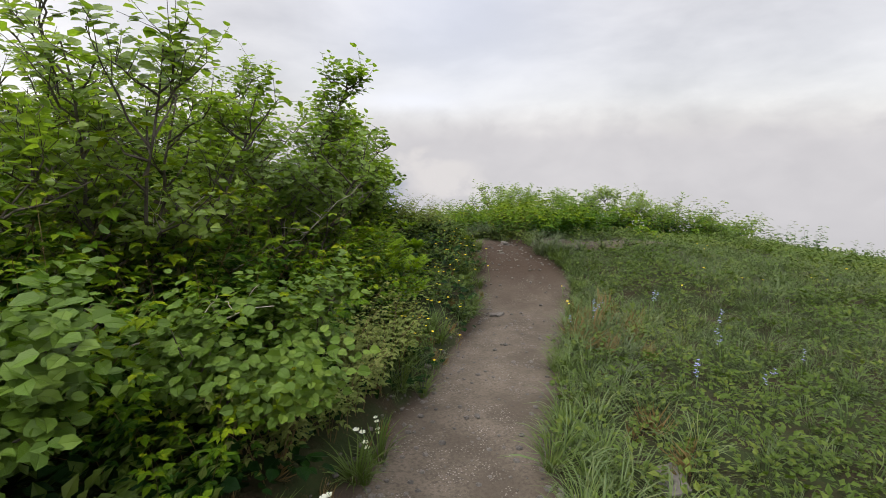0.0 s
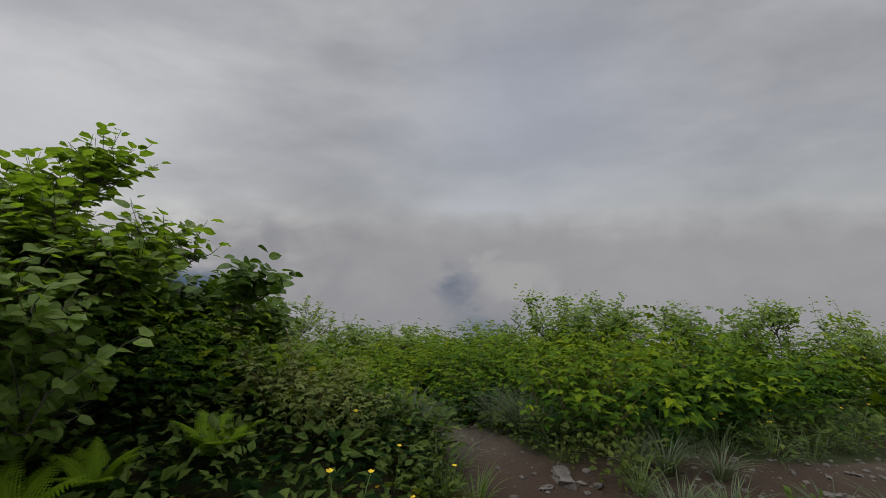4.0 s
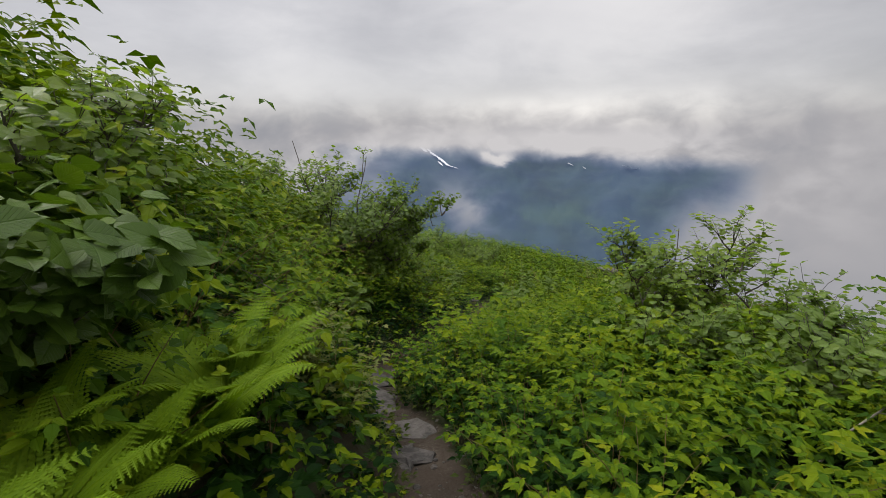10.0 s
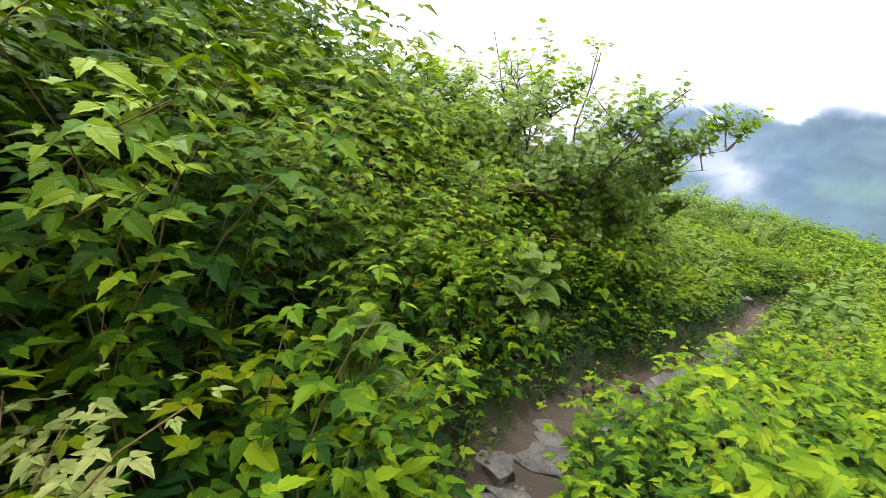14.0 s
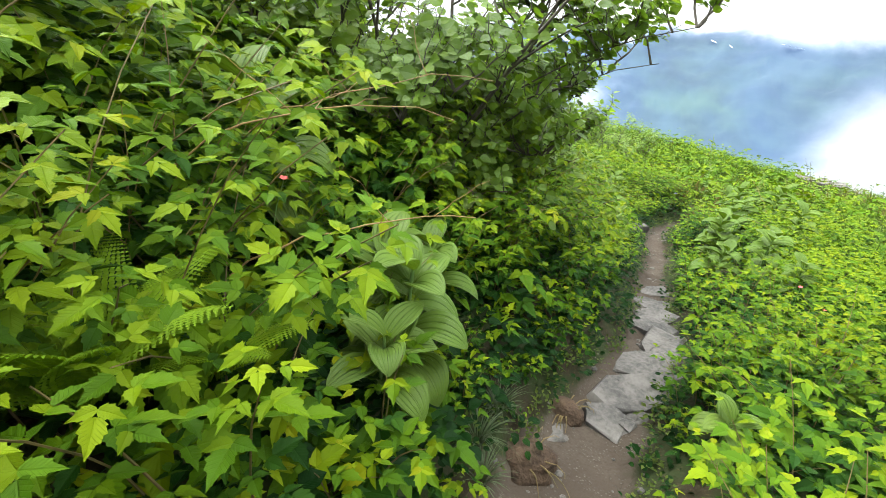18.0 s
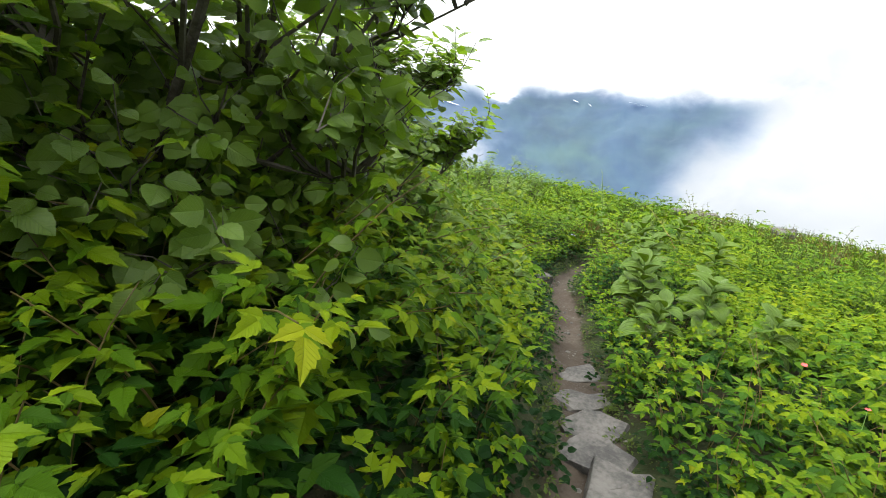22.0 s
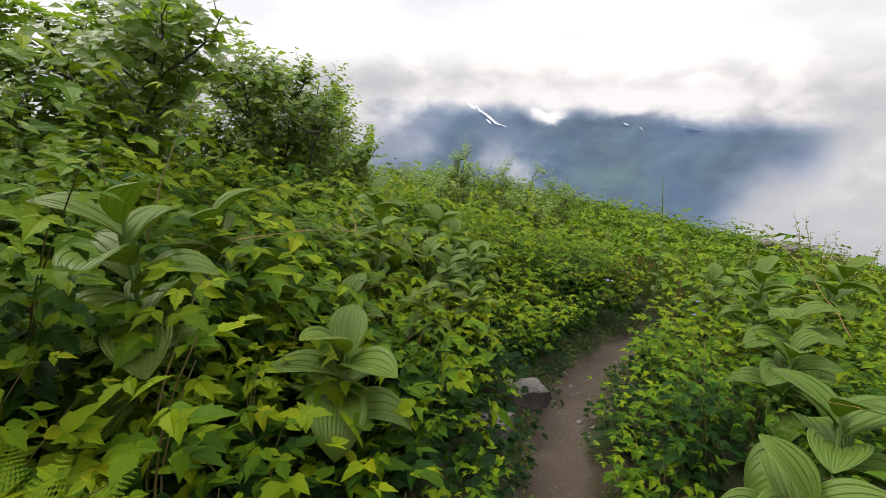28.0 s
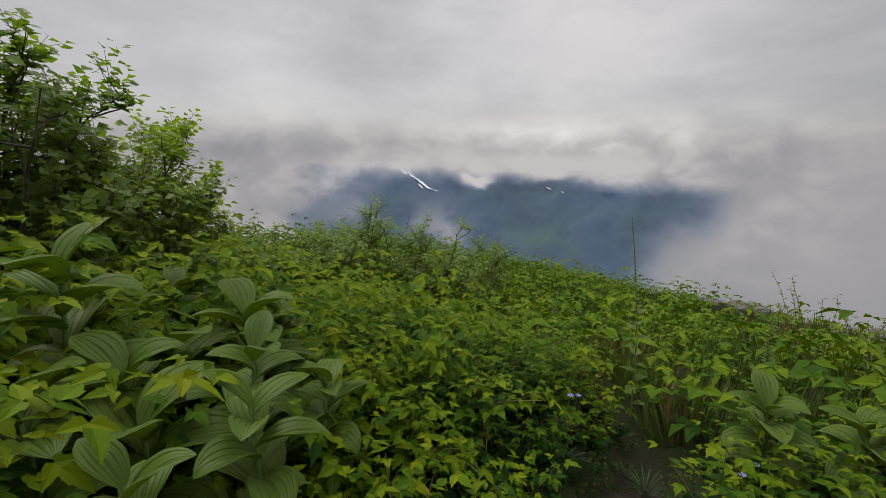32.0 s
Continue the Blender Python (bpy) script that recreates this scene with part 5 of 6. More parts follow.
# ------------------------------------------------------------------ stones
def make_stone(seed, rx, ry, h, name="stepping_stone"):
    """A weathered slab: an uneven rounded block with a nearly flat top and broken edges."""
    r = np.random.default_rng(seed)
    k = 9
    ang = np.arange(k) * 2 * np.pi / k + r.normal(0, 0.20, k)
    rad = 1 + r.normal(0, 0.20, k)
    bm = bmesh.new()
    rings = []
    for zz, sc in ((-h, 0.95), (h * 0.15, 1.02), (h * 0.80, 0.98), (h, 0.90)):
        rings.append([bm.verts.new((rx * rad[i] * sc * math.cos(a) + r.normal(0, 0.008), ry * rad[i] * sc * math.sin(a) + r.normal(0, 0.008), zz + r.normal(0, 0.10 * h))) for i, a in enumerate(ang)])
    for lo, hi in zip(rings[:-1], rings[1:]):
        for i in range(k):
            bm.faces.new((lo[i], lo[(i + 1) % k], hi[(i + 1) % k], hi[i]))
    inner = [bm.verts.new((v.co.x * 0.45, v.co.y * 0.45, h * 1.03 + r.normal(0, 0.06 * h))) for v in rings[-1]]
    for i in range(k):
        bm.faces.new((rings[-1][i], rings[-1][(i + 1) % k], inner[(i + 1) % k], inner[i]))
    bm.faces.new(inner)
    bm.faces.new(rings[0][::-1])
    me = bpy.data.meshes.new(name)
    bm.to_mesh(me)
    bm.free()
    me.materials.append(ROCK)
    return new(name, me)


STONES = [
    (-2.45, 5.08, 0.24, 0.15, 0.06, 35), (-2.80, 5.46, 0.20, 0.13, 0.07, 20), (-3.02, 5.40, 0.13, 0.10, 0.06, 70), (-3.55, 5.72, 0.22, 0.15, 0.07, 30), (-3.85, 5.90, 0.26, 0.15, 0.07, 40),
    (-4.25, 6.00, 0.13, 0.10, 0.08, 10), (-4.30, 6.35, 0.18, 0.13, 0.06, 60), (-4.60, 6.55, 0.16, 0.11, 0.05, 20), (-4.72, 7.02, 0.17, 0.12, 0.05, 80), (-5.32, 8.40, 0.30, 0.20, 0.08, 75), (-5.22, 8.05, 0.17, 0.12, 0.06, 20), (-5.48, 8.78, 0.24, 0.15, 0.06, 50), (-5.66, 9.22, 0.20, 0.15, 0.06, 100),
    (-5.50, 9.02, 0.20, 0.12, 0.07, 70), (-5.84, 9.48, 0.22, 0.15, 0.06, 55), (-6.02, 9.74, 0.18, 0.13, 0.06, 15), (-6.22, 10.02, 0.19, 0.14, 0.06, 60), (-5.34, 7.66, 0.09, 0.06, 0.04, 10), (-5.15, 8.25, 0.09, 0.07, 0.04, 50), (-6.45, 10.45, 0.16, 0.11, 0.05, 50),
    (-8.27, 12.74, 0.16, 0.10, 0.07, 70), (-8.05, 12.30, 0.13, 0.09, 0.06, 120), (-0.95, -1.05, 0.10, 0.06, 0.03, 10), (-1.75, -4.45, 0.14, 0.09, 0.03, 40), (0.42, 1.10, 0.10, 0.06, 0.05, 80),
]
for c, (x, y, rx, ry, h, turn) in enumerate(STONES):
    ob = make_stone(700 + c, rx, ry, h)
    r = np.random.default_rng(c)
    set_down(ob, x, y, radians(turn), 1.0, 0.0 if h > 0.05 else 0.01, r.uniform(0, 0.10), r.uniform(0, 6.28))
    tagged(ob, "grey weathered slate slab set in the dirt trail" if rx > 0.12 else "small grey stone lying by the trail", "stone", "stones of the trail")

pebble = []
for k in range(4):
    r = np.random.default_rng(760 + k)
    v = np.array([(math.cos(a) * q, math.sin(a) * q, z) for z, q in ((-0.3, 0.9), (0.25, 1.0), (0.6, 0.5)) for a in np.arange(6) * 1.047]) * (1 + r.normal(0, 0.13, (18, 1)))
    f = [(i + 6 * l, (i + 1) % 6 + 6 * l, (i + 1) % 6 + 6 * l + 6) for l in range(2) for i in range(6)] + [(i + 6 * l, (i + 1) % 6 + 6 * l + 6, i + 6 * l + 6) for l in range(2) for i in range(6)] + [(12, 12 + i, 13 + i) for i in range(1, 5)]
    pebble.append((v, np.array(f)))
px, py = jitter_grid(-9, 4, -9, 15, 0.065, 15)
pz, ps, pr, pb = land(px, py)
keep = (pb > 0.15) & (rng.uniform(0, 1, len(px)) < np.where(pr > RUN_BEND + 2, 0.35, 0.42) * (1.6 - 0.9 * pb))
edge_row = (np.abs(np.abs(ps) - np.interp(pr, RUN, TRAIL[:, 3])) < 0.13) & (pr < RUN_BEND - 1.5) & (rng.uniform(0, 1, len(px)) < np.where(ps > 0, 0.7, 0.35))
keep |= edge_row
scatter("gravel", "loose grey and brown stones on the trodden dirt", "gravel", pebble, px[keep], py[keep], 0.006 + 0.022 * rng.uniform(0, 1, keep.sum()) ** np.where(edge_row[keep], 1.5, 2.5), ROCK, 35, 0.0)


fork_rng = np.random.default_rng(790)
for c in range(24):
    ob = make_stone(791 + c, 0.012 + 0.05 * fork_rng.uniform(0, 1) ** 2, 0.012 + 0.03 * fork_rng.uniform(0, 1) ** 2, fork_rng.uniform(0.008, 0.018))
    fx_, fy_ = (fork_rng.uniform(-0.1, 0.75), fork_rng.uniform(-0.1, 1.1)) if c < 15 else (fork_rng.uniform(0.8, 3.2), fork_rng.uniform(0.55, 1.0))
    set_down(ob, fx_, fy_, fork_rng.uniform(0, 6.28), 1.0, 0.0)
    tagged(ob, "small grey stone lying by the trail", "stone", "stones of the trail")


# ------------------------------------------------------------------ root clods, sticks and long canes
def make_clod(seed, x, y, size):
    r = np.random.default_rng(seed)
    root = empty("root_clod")
    bm = bmesh.new()
    bmesh.ops.create_icosphere(bm, subdivisions=3, radius=size)
    for v in bm.verts:
        w = noise.noise(v.co * 9.0 + Vector((seed, 0, 0))) * 0.35 + noise.noise(v.co * 25.0) * 0.12
        v.co = Vector((v.co.x * 1.15, v.co.y * 0.9, v.co.z * 0.85)) * (1 + w)
    me = bpy.data.meshes.new("earth")
    bm.to_mesh(me)
    bm.free()
    me.materials.append(CLOD)
    earth = new("earth", me)
    earth.parent = root
    for k in range(14):
        a = r.uniform(0, 6.28)
        q = arch(r, (size * 0.8 * math.cos(a), size * 0.7 * math.sin(a), size * 0.55), a, size * r.uniform(0.9, 1.6), 1.2, 1.9, 6, 0.2)
        mesh_object("root", *tube(q, np.linspace(0.004, 0.0015, 6), 4), CANE, root)
    set_down(root, x, y, r.uniform(0, 6), 1.0, -0.03)
    return tagged(root, "brown clod of earth and roots at the trail edge", "clod", "clods at the trail edge")


make_clod(1, -5.22, 7.32, 0.14)
make_clod(2, -5.40, 7.84, 0.10)
make_clod(3, -4.50, 6.75, 0.09)
make_clod(4, -0.55, 0.35, 0.10)


def stick(name, label, category, group, seed, x, y, lift, direction, length, lean, bow, thick, mat, twigs=2):
    """A bare stick or cane with a few side twigs, rooted in the ground."""
    r = np.random.default_rng(seed)
    root = empty(name)
    pts = arch(r, (0, 0, -lift if lift < 0 else 0.0), radians(direction), length, lean, bow, 10, 0.12)
    mesh_object("stem", *tube(pts, np.linspace(thick, thick * 0.35, 10), 6), mat, root, True)
    for k in range(twigs):
        q, t = along_curve(pts, np.array([r.uniform(0.4, 0.9)]))
        tw = arch(r, q[0], r.uniform(0, 6.28), length * r.uniform(0.12, 0.3), r.uniform(0.4, 1.3), 0.3, 6, 0.2)
        mesh_object("twig", *tube(tw, np.linspace(thick * 0.5, thick * 0.2, 6), 5), mat, root)
    set_down(root, x, y, 0.0, 1.0, -lift)
    return tagged(root, label, category, group)


PALE = "pale bare dead stick standing in the scrub"
for k, (x, y, d, ln, le) in enumerate([(-1.25, 8.0, 60, 1.1, 0.45), (-1.1, 8.1, 20, 1.0, 0.6), (-0.95, 7.3, 10, 0.9, 0.9), (-0.8, 6.9, 30, 0.8, 0.7), (-1.6, 8.2, 100, 0.9, 0.3), (-0.3, 6.2, 45, 0.8, 0.6), (-1.7, 8.0, 150, 0.9, 0.25)]):
    stick("dead_stick", PALE, "stick", "dead sticks", 800 + k, x, y, 0.25, d, ln, le, 0.3, 0.008, DEADWOOD)
for k, (x, y, d, ln, le) in enumerate([(-4.9, -2.2, -35, 1.3, 0.8), (-4.6, -3.2, -20, 0.9, 1.2), (-3.7, -1.5, -40, 1.3, 0.7), (-4.2, -1.9, 10, 1.0, 1.0), (-3.1, -0.4, -30, 1.1, 0.6), (-7.45, 9.35, 70, 1.0, 0.5), (-7.3, 9.0, 110, 1.1, 0.35), (-2.7, 4.0, 20, 0.7, 1.0), (-2.9, 3.8, 0, 0.7, 0.9)]):
    stick("bare_limb", "crooked grey leafless limb among the leaves", "limb", "bare limbs", 820 + k, x, y, 0.15, d, ln, le, 0.25, 0.008 if y < 3 else 0.005, DEADWOOD if y < 3 else BARK, 4)
for k, (x, y, l, d, ln, le, bw) in enumerate([(-5.55, 6.1, 0.55, 70, 0.9, 1.0, 0.9), (-5.35, 6.2, 0.42, 75, 0.8, 1.1, 0.8), (-5.9, 6.4, 0.6, 60, 1.0, 1.0, 0.8), (-8.6, 11.0, 0.35, 60, 0.9, 1.0, 0.9), (-6.2, 12.9, 0.4, 200, 0.8, 1.0, 0.8), (-7.0, 14.2, 0.5, 150, 0.8, 0.8, 0.6)]):
    stick("bramble_cane", "long arching tan cane reaching out of the bushes", "cane", "arching canes", 840 + k, x, y, l, d, ln, le, bw, 0.0032, BRAMBLE, 3)

# ------------------------------------------------------------------ tall berry shrubs on the rim beyond the fork
tall_berry = [make_berry(10 + k, height=1.15, canes=10, leaves=19, leaf=0.078, spread_r=0.3) for k in range(2)]
RIM_BERRY = [(0.9, 2.6, 0.8), (1.6, 2.8, 0.85), (2.3, 2.6, 0.9), (2.9, 2.9, 1.0), (3.5, 2.5, 0.9), (3.6, 3.3, 1.1), (4.2, 2.9, 1.1), (4.7, 2.3, 0.9), (4.9, 2.9, 1.15), (5.5, 2.4, 1.1), (6.0, 1.9, 1.0), (6.5, 2.3, 1.1), (6.8, 1.4, 0.9), (7.3, 1.6, 0.95), (7.7, 0.9, 0.8), (8.2, 0.4, 0.75), (8.6, -0.4, 0.6), (2.0, 3.6, 0.9), (2.8, 3.8, 1.0), (1.2, 3.7, 0.8)]
for c, (x, y, size) in enumerate(RIM_BERRY):
    ob = tall_berry[c] if c < len(tall_berry) else copy_thing(tall_berry[c % len(tall_berry)], Matrix())
    set_down(ob, x, y, c * 1.9, size, 0.05, 0.1, c * 2.0)
    tagged(ob, "leafy green berry shrub on the rim of the hill", group="berry shrubs on the rim")

BANK_BERRY = [(-3.6, -2.8, 0.75), (-3.2, -2.2, 0.7), (-2.75, -1.95, 0.65), (-3.45, -2.3, 0.8), (-3.95, -2.9, 0.8), (-4.3, -3.3, 0.75), (-2.5, -1.5, 0.65), (-3.05, -1.75, 0.75), (-4.4, -3.9, 0.6), (-4.1, -4.2, 0.5), (-3.75, -2.15, 1.0), (-3.35, -1.75, 0.95), (-4.5, -2.75, 1.05), (-4.95, -3.3, 1.0), (-2.95, -1.2, 0.9), (-4.15, -2.4, 1.05), (-2.75, -0.75, 0.85), (-5.2, -3.0, 1.1), (-3.7, -2.55, 0.9), (-4.75, -3.75, 0.8), (-2.5, -0.3, 0.75), (-2.3, -0.95, 0.6), (-5.35, -3.85, 1.15), (-5.85, -3.4, 1.25), (-5.0, -2.55, 1.25), (-5.6, -2.7, 1.35), (-5.3, -4.5, 0.9), (-6.1, -4.1, 1.2), (-4.4, -2.05, 1.2), (-6.4, -3.0, 1.4)]
for c, (x, y, size) in enumerate(BANK_BERRY):
    ob = copy_thing(tall_berry[c % 2], Matrix())
    set_down(ob, x, y, c * 2.3, size, 0.03, 0.15, c * 1.4)
    tagged(ob, "leafy green berry shrub on the bank of the trail", group="berry shrubs on the bank")

# ------------------------------------------------------------------ grass of the open rim and sedge tufts by the trail
rx, ry = jitter_grid(-18, 12, 5, 34, 0.45, 44)
rz_, rs, rr, rb = land(rx, ry)
rim = (rs < -2.4) & (rs > -17) & (rr > RUN_BEND + 3) | (np.abs(rs) < 12) & (ry > 16.2)
scatter("rim_grass", "light green grass on the open rim of the hill", "grass", tuft, rx[rim], ry[rim], rng.uniform(1.2, 2.1, rim.sum()), GRASS, 45)
dry = rim & (rng.uniform(0, 1, len(rx)) < np.where(rs < -3.5, 0.35, 0.05))
scatter("dry_grass", "straw-coloured dry stalks among the rim grass", "grass", tuft, rx[dry] + 0.1, ry[dry] + 0.1, rng.uniform(1.3, 2.2, dry.sum()), STRAW, 46)


def make_tuft(seed, mat, blades, length, bow, label):
    """A clump of long arching blades."""
    r = np.random.default_rng(seed)
    v, f = [], []
    for k in range(blades):
        a = r.uniform(0, 6.28)
        ln = length * r.uniform(0.6, 1.1)
        q = arch(r, (0.04 * math.cos(a), 0.04 * math.sin(a), -0.02), a, ln, r.uniform(0.1, 0.5), bow * r.uniform(0.7, 1.2), 6, 0.03)
        side = np.array([-math.sin(a), math.cos(a), 0])
        w = 0.004 * np.array([1, 1.1, 1.0, 0.8, 0.5, 0.05])
        b = len(v)
        for i in range(6):
            v += [tuple(q[i] - side * w[i]), tuple(q[i] + side * w[i])]
        for i in range(5):
            f.append((b + 2 * i, b + 2 * i + 1, b + 2 * i + 3, b + 2 * i + 2))
    ob = mesh_object("sedge_tuft", np.array(v), np.array(f), mat)
    return tagged(ob, label, "grass", "grass tufts by the trail")


sedge = [make_tuft(900 + k, SEDGE, 90, 0.5, 1.6, "blue-green sedge tuft with long arching blades") for k in range(2)]
SEDGE_AT = [(0.68, 0.42, 0.8), (0.85, 0.30, 0.8), (1.0, 0.45, 0.7), (0.8, 0.55, 0.7), (1.15, 0.25, 0.7), (1.5, 0.3, 0.7), (1.9, 0.25, 0.7), (2.4, 0.2, 0.7), (-0.45, 1.55, 0.9), (-0.35, 1.85, 0.8), (0.50, 1.9, 1.0), (0.55, 1.6, 0.9), (0.45, 2.25, 1.0), (0.62, 2.1, 0.9), (1.05, 0.95, 0.7), (0.85, 1.0, 0.6), (1.35, 0.85, 0.6), (-5.15, 7.0, 0.45), (-5.28, 7.08, 0.5), (-5.40, 7.3, 0.45), (-9.05, 15.0, 0.45), (-9.2, 15.2, 0.5), (-8.7, 15.5, 0.45), (-9.3, 15.8, 0.5), (-0.9, 4.8, 0.6), (-0.25, 3.6, 0.6), (0.35, -1.35, 0.55), (0.22, -1.55, 0.55), (-0.55, -2.75, 0.6), (-0.75, -3.05, 0.6), (-1.05, -3.4, 0.6), (-0.35, -2.45, 0.6)]
for c, (x, y, size) in enumerate(SEDGE_AT):
    ob = sedge[c] if c < len(sedge) else copy_thing(sedge[c % len(sedge)], Matrix())
    set_down(ob, x, y, c * 2.7, size)

edge_tuft = [make_tuft(920 + k, GRASS, 60, 0.34, 1.3, "fresh green grass tuft at the edge of the trail") for k in range(3)]
tr_ = np.random.default_rng(930)
for c in range(64):
    i = int(np.argmin(np.abs(RUN - tr_.uniform(6.0, RUN_BEND - 0.2))))
    sg = 1 if c % 3 == 0 else -1
    off = sg * (TRAIL[i, 3] + tr_.uniform(-0.05, 0.28))
    ob = edge_tuft[c] if c < 3 else copy_thing(edge_tuft[c % 3], Matrix())
    set_down(ob, TRAIL[i, 0] - TAN[i, 1] * off, TRAIL[i, 1] + TAN[i, 0] * off, c * 2.1, tr_.uniform(0.5, 1.0), 0.0, 0.15, c * 1.7)

# ------------------------------------------------------------------ rose-like shrub, flowers, stalks and rocks with a place of their own
def make_rose(seed, size=0.6):
    r = np.random.default_rng(seed)
    root = empty("rose_shrub")
    st, lv = berry_arrays(r, LEAFLET_FAR, size, 9, 28, 0.034, 0.14)
    for one in st:
        mesh_object("cane", *one, CANE, root)
    mesh_object("foliage", *lv, LEAF_ROSE, root)
    return tagged(root, "pale olive shrub with small matt leaves", "shrub", "pale shrubs beside the trail")


rose = make_rose(1)
for c, (x, y, size) in enumerate(ROSE_AT):
    ob = rose if c == 0 else copy_thing(rose, Matrix())
    set_down(ob, x, y, c * 1.1, size, -0.05)


def make_flower(name, label, mat, seed, stem_h, petals, petal, heads=1):
    """A small flower: stem, and one or more heads of petals."""
    r = np.random.default_rng(seed)
    root = empty(name)
    st = arch(r, (0, 0, -0.02), r.uniform(0, 6.28), stem_h, 0.1, 0.2, 5, 0.05)
    mesh_object("stem", *tube(st, np.linspace(0.003, 0.0015, 5), 4), STEM, root)
    for k in range(heads):
        c = st[-1] if heads == 1 else along_curve(st, np.array([0.55 + 0.45 * k / (heads - 1)]))[0][0] + r.normal(0, 0.012, 3)
        a = np.arange(petals) * 6.283 / petals + r.uniform(0, 1)
        d = np.stack([np.cos(a), np.sin(a), np.full(petals, 0.25)], 1)
        mesh_object("blossom", *spread(PETAL, np.repeat(c[None], petals, 0), d, np.tile(np.array([[0, 0, 1.0]]), (petals, 1)), petal), mat, root)
    return tagged(root, label, "flower", "wild flowers")


kinds = {
    "y": make_flower("yellow_flower", "yellow five-petalled wild flower on a thin stem", PETAL_Y, 1, 0.24, 5, 0.016),
    "w": make_flower("white_flower", "white wild flower head on a thin stem", PETAL_W, 2, 0.28, 5, 0.02, 4),
    "l": make_flower("geranium", "pale lilac wild geranium in the grass", PETAL_B, 3, 0.30, 5, 0.024),
    "b": make_flower("lupine", "blue lupine spike in the meadow grass", PETAL_B, 4, 0.30, 4, 0.012, 9),
    "r": make_flower("red_blossom", "small red blossom among the leaves", PETAL_R, 5, 0.5, 5, 0.015),
}
spots = {"w": [(-3.35, -4.6), (-3.5, -4.75), (-3.1, -4.3), (-3.65, -4.9), (-3.3, -4.95), (-2.9, -3.9), (-3.0, -4.1)], "l": [(-8.75, 15.2), (-8.6, 15.35), (-8.65, 15.5), (-8.5, 15.1), (-8.9, 15.45)], "r": [(-5.2, 10.4), (-5.9, 6.4), (-4.9, 9.9)], "b": [], "y": []}
r = np.random.default_rng(77)
for _ in range(95):
    u = r.uniform(0, 1)
    k = r.uniform(0, 1)
    spots["y"].append((-2.35 + 2.1 * u + r.normal(-0.25, 0.18), -2.6 + 3.3 * u + r.normal(0.2, 0.2)) if k < 0.7 else (r.uniform(-0.8, 4.2), r.uniform(-2.6, 0.2)) if k < 0.85 else (r.uniform(0.6, 4.5), r.uniform(1.3, 1.8)))
for _ in range(11):
    spots["b"].append((r.uniform(-0.9, 0.9), r.uniform(-4.0, -1.8)))
for key, places in spots.items():
    first_one = True
    for c, (x, y) in enumerate(places):
        x, y = clear_of_trail(x, y, 0.5)
        ob = kinds[key] if first_one else copy_thing(kinds[key], Matrix())
        first_one = False
        set_down(ob, x, y, c * 1.3, r.uniform(0.8, 1.2), 0.0, r.uniform(0, 0.3), c * 2.2)


def make_stalk(seed, x, y, height):
    """A tall flower stalk with buds up its length and narrow leaves below."""
    r = np.random.default_rng(seed)
    root = empty("flower_stalk")
    st = arch(r, (0, 0, -0.05), r.uniform(0, 6.28), height, 0.03, 0.12, 8, 0.05)
    mesh_object("stem", *tube(st, np.linspace(0.008, 0.003, 8), 5), STEM, root)
    m = 44
    p, t = along_curve(st, np.linspace(0.55, 1.0, m))
    a = np.arange(m) * 2.4
    mesh_object("flower_head", *spread(ROUND_FAR, p, np.stack([np.cos(a), np.sin(a), np.full(m, 0.5)], 1), np.tile(np.array([[0, 0, 1.0]]), (m, 1)), np.linspace(0.06, 0.02, m)), LEAF_ROSE, root)
    p, t = along_curve(st, np.linspace(0.1, 0.55, 12))
    a = np.arange(12) * 2.4
    mesh_object("foliage", *spread(LEAFLET_FAR, p, np.stack([np.cos(a), np.sin(a), np.full(12, 0.3)], 1), np.tile(np.array([[0, 0, 1.0]]), (12, 1)), 0.14), LEAF_HELLE, root)
    set_down(root, x, y, 0.0)
    return tagged(root, "tall pale green flower stalk above the scrub", "plant", "flower stalks")


make_stalk(1, -9.15, 16.5, 1.8)
make_stalk(2, -8.3, 16.9, 1.0)
make_stalk(3, -10.4, 17.4, 1.0)


def make_willow(seed, x, y, height, stems):
    """A thin open shrub: bare upright twigs with a few small leaves."""
    r = np.random.default_rng(seed)
    root = empty("willow_shrub")
    pos, al = [], []
    for k in range(stems):
        a = r.uniform(0, 6.28)
        q = arch(r, (0.12 * math.cos(a), 0.12 * math.sin(a), -0.05), a, height * r.uniform(0.6, 1.05), r.uniform(0.05, 0.4), r.uniform(-0.2, 0.3), 8, 0.12)
        mesh_object("twig", *tube(q, np.linspace(0.007, 0.002, 8), 5), CANE, root)
        p, t = along_curve(q, np.linspace(0.4, 1.0, 14))
        an = np.arange(14) * 2.4
        pos.append(p)
        al.append(np.stack([np.cos(an), np.sin(an), np.full(14, 0.6)], 1))
    pos, al = np.concatenate(pos), np.concatenate(al)
    mesh_object("foliage", *spread(ROUND_FAR, pos, al, np.tile(np.array([[0, 0, 1.0]]), (len(pos), 1)), 0.055), LEAF_ROSE, root)
    set_down(root, x, y, 0.0)
    return tagged(root, "open thin willow shrub with reddish bare twigs", "shrub", "willow shrubs on the rim")


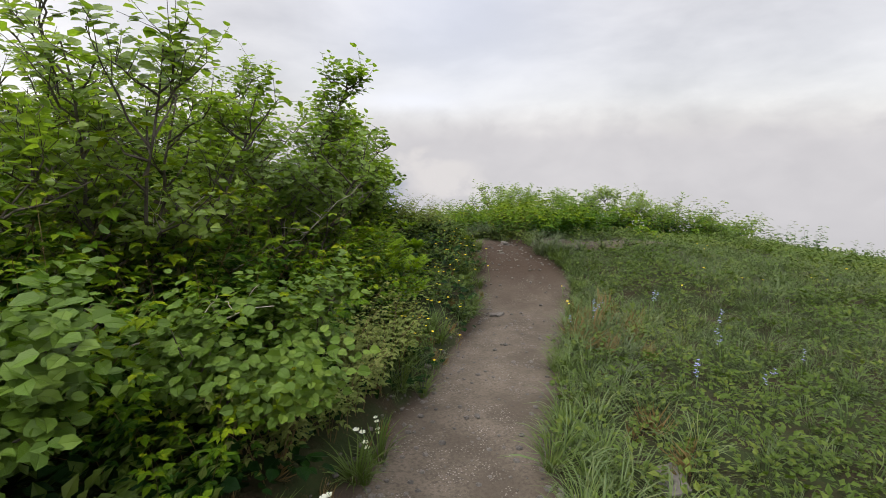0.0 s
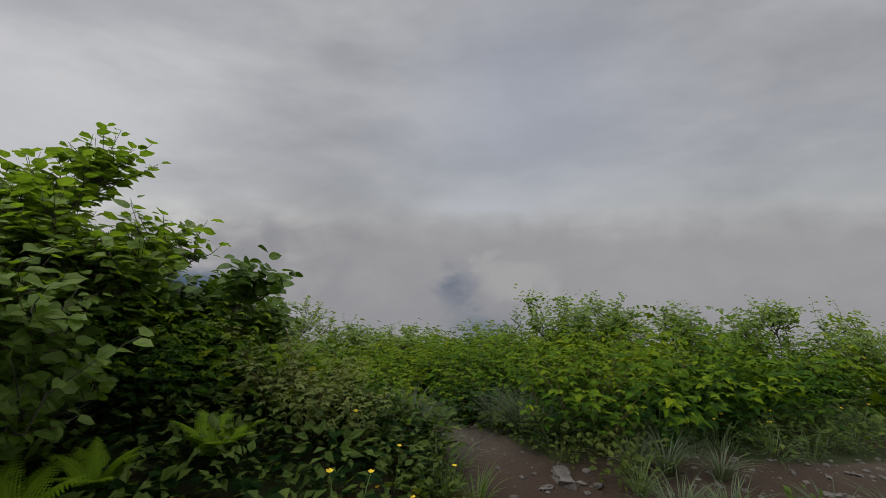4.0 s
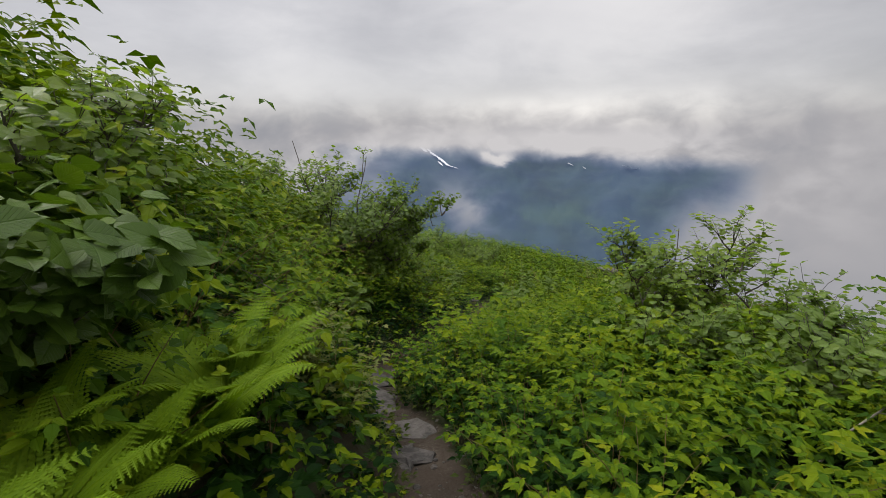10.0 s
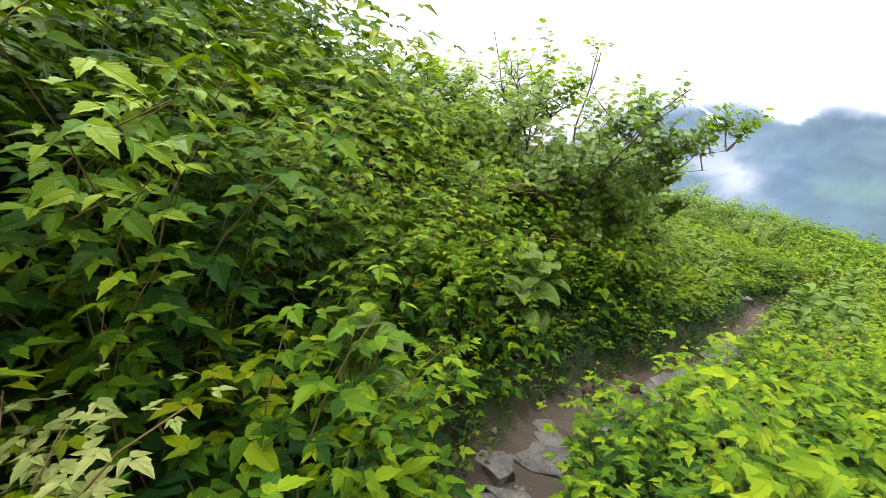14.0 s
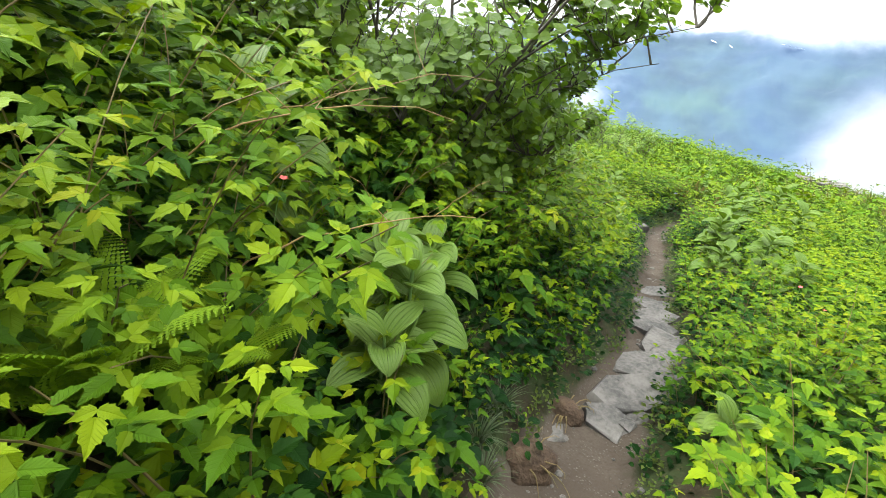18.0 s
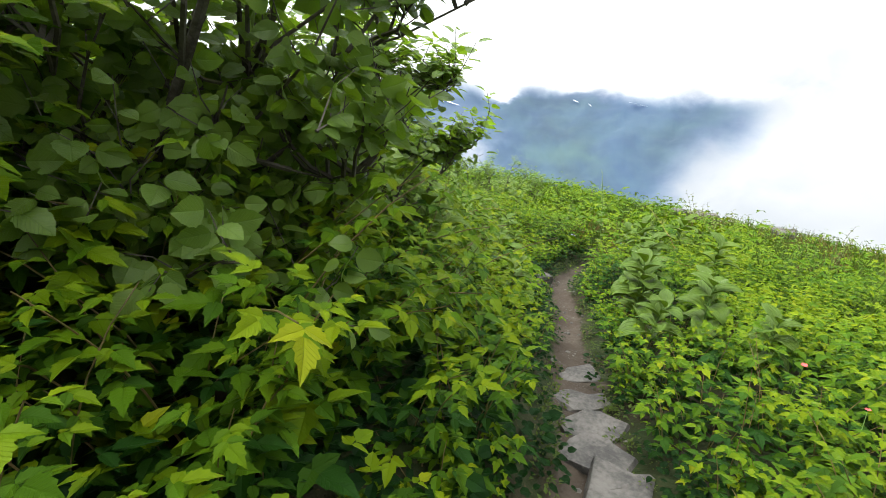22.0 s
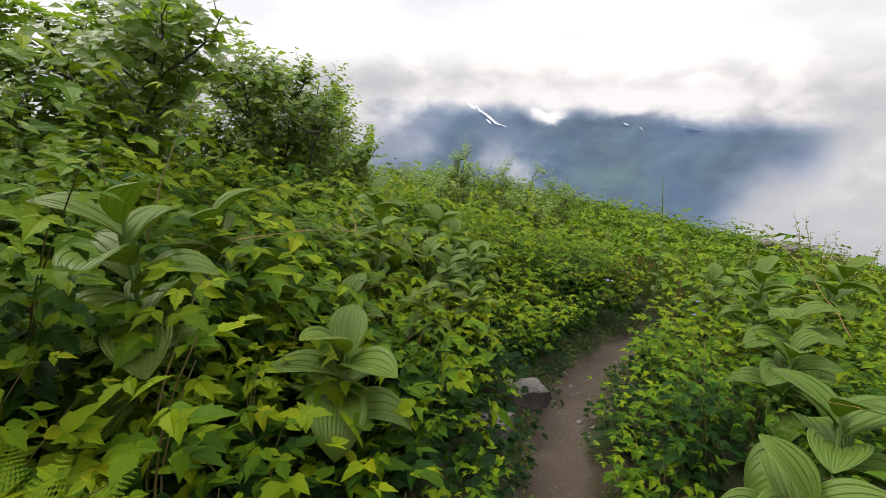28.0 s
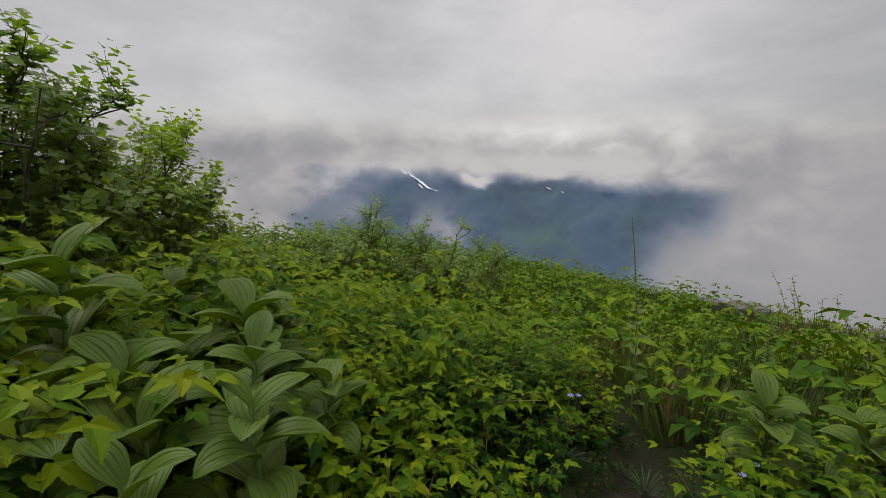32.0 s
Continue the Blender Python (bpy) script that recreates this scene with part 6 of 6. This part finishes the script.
make_willow(1, -8.0, 19.55, 1.4, 9)
make_willow(2, -7.5, 19.4, 1.2, 8)
make_willow(3, -8.5, 19.9, 1.0, 7)
make_willow(4, -5.6, 18.0, 1.0, 7)
make_willow(5, -2.6, 16.6, 1.1, 8)
for c, (x, y, rx_, ry_, h) in enumerate([(-9.8, 25.65, 0.45, 0.35, 0.24), (-9.3, 25.8, 0.35, 0.30, 0.22), (-10.3, 25.4, 0.3, 0.25, 0.22), (-7.0, 24.6, 0.38, 0.3, 0.20)]):
    ob = make_stone(780 + c, rx_, ry_, h, "boulder")
    set_down(ob, x, y, c * 1.1, 1.0, -0.28)
    tagged(ob, "weathered grey boulder on the grassy rim", "boulder", "boulders on the rim")

# ------------------------------------------------------------------ creeping leaves and dead stalks on the banks of the first stretch
cx, cy = jitter_grid(-7, 1, -8, 2.5, 0.16, 51)
cz, cs, cr, cb = land(cx, cy)
ch = np.interp(cr, RUN, TRAIL[:, 3])
cov = (cs > ch + 0.05) & (cs < 2.4) & ~((cs < ch + 0.26) & (cr < RUN_BEND - 2.0) & (wobble(cx, cy, 1.7, 31) > -0.25)) & (rng.uniform(0, 1, len(cx)) < np.clip(0.35 + 0.5 * (cs - ch), 0, 0.95))
scatter("bank_leaves", "dark green creeping leaves on the bank", "herbs", creep, cx[cov], cy[cov], rng.uniform(0.8, 1.5, cov.sum()), LEAF_BERRY, 52)
dead = (cs > ch - 0.02) & (cs < ch + 0.5) & (rng.uniform(0, 1, len(cx)) < 0.4)
scatter("dead_stalks", "brown dead stalks and litter at the trail edge", "litter", tuft, cx[dead], cy[dead], rng.uniform(0.25, 0.5, dead.sum()), STRAW, 53, 0.6)
mx_, my_ = jitter_grid(-4, 2, -6.5, 0, 0.2, 57)
mz_, ms_, mr_, mb_ = land(mx_, my_)
mh = np.interp(mr_, RUN, TRAIL[:, 3])
straw = (ms_ < -mh - 0.02) & (ms_ > -mh - 0.8) & (wobble(mx_, my_, 2.0, 8) > 0.32)
scatter("straw_patches", "straw-coloured dry grass in the meadow edge", "grass", tuft, mx_[straw], my_[straw], rng.uniform(0.5, 0.9, straw.sum()), STRAW, 58, 0.4)
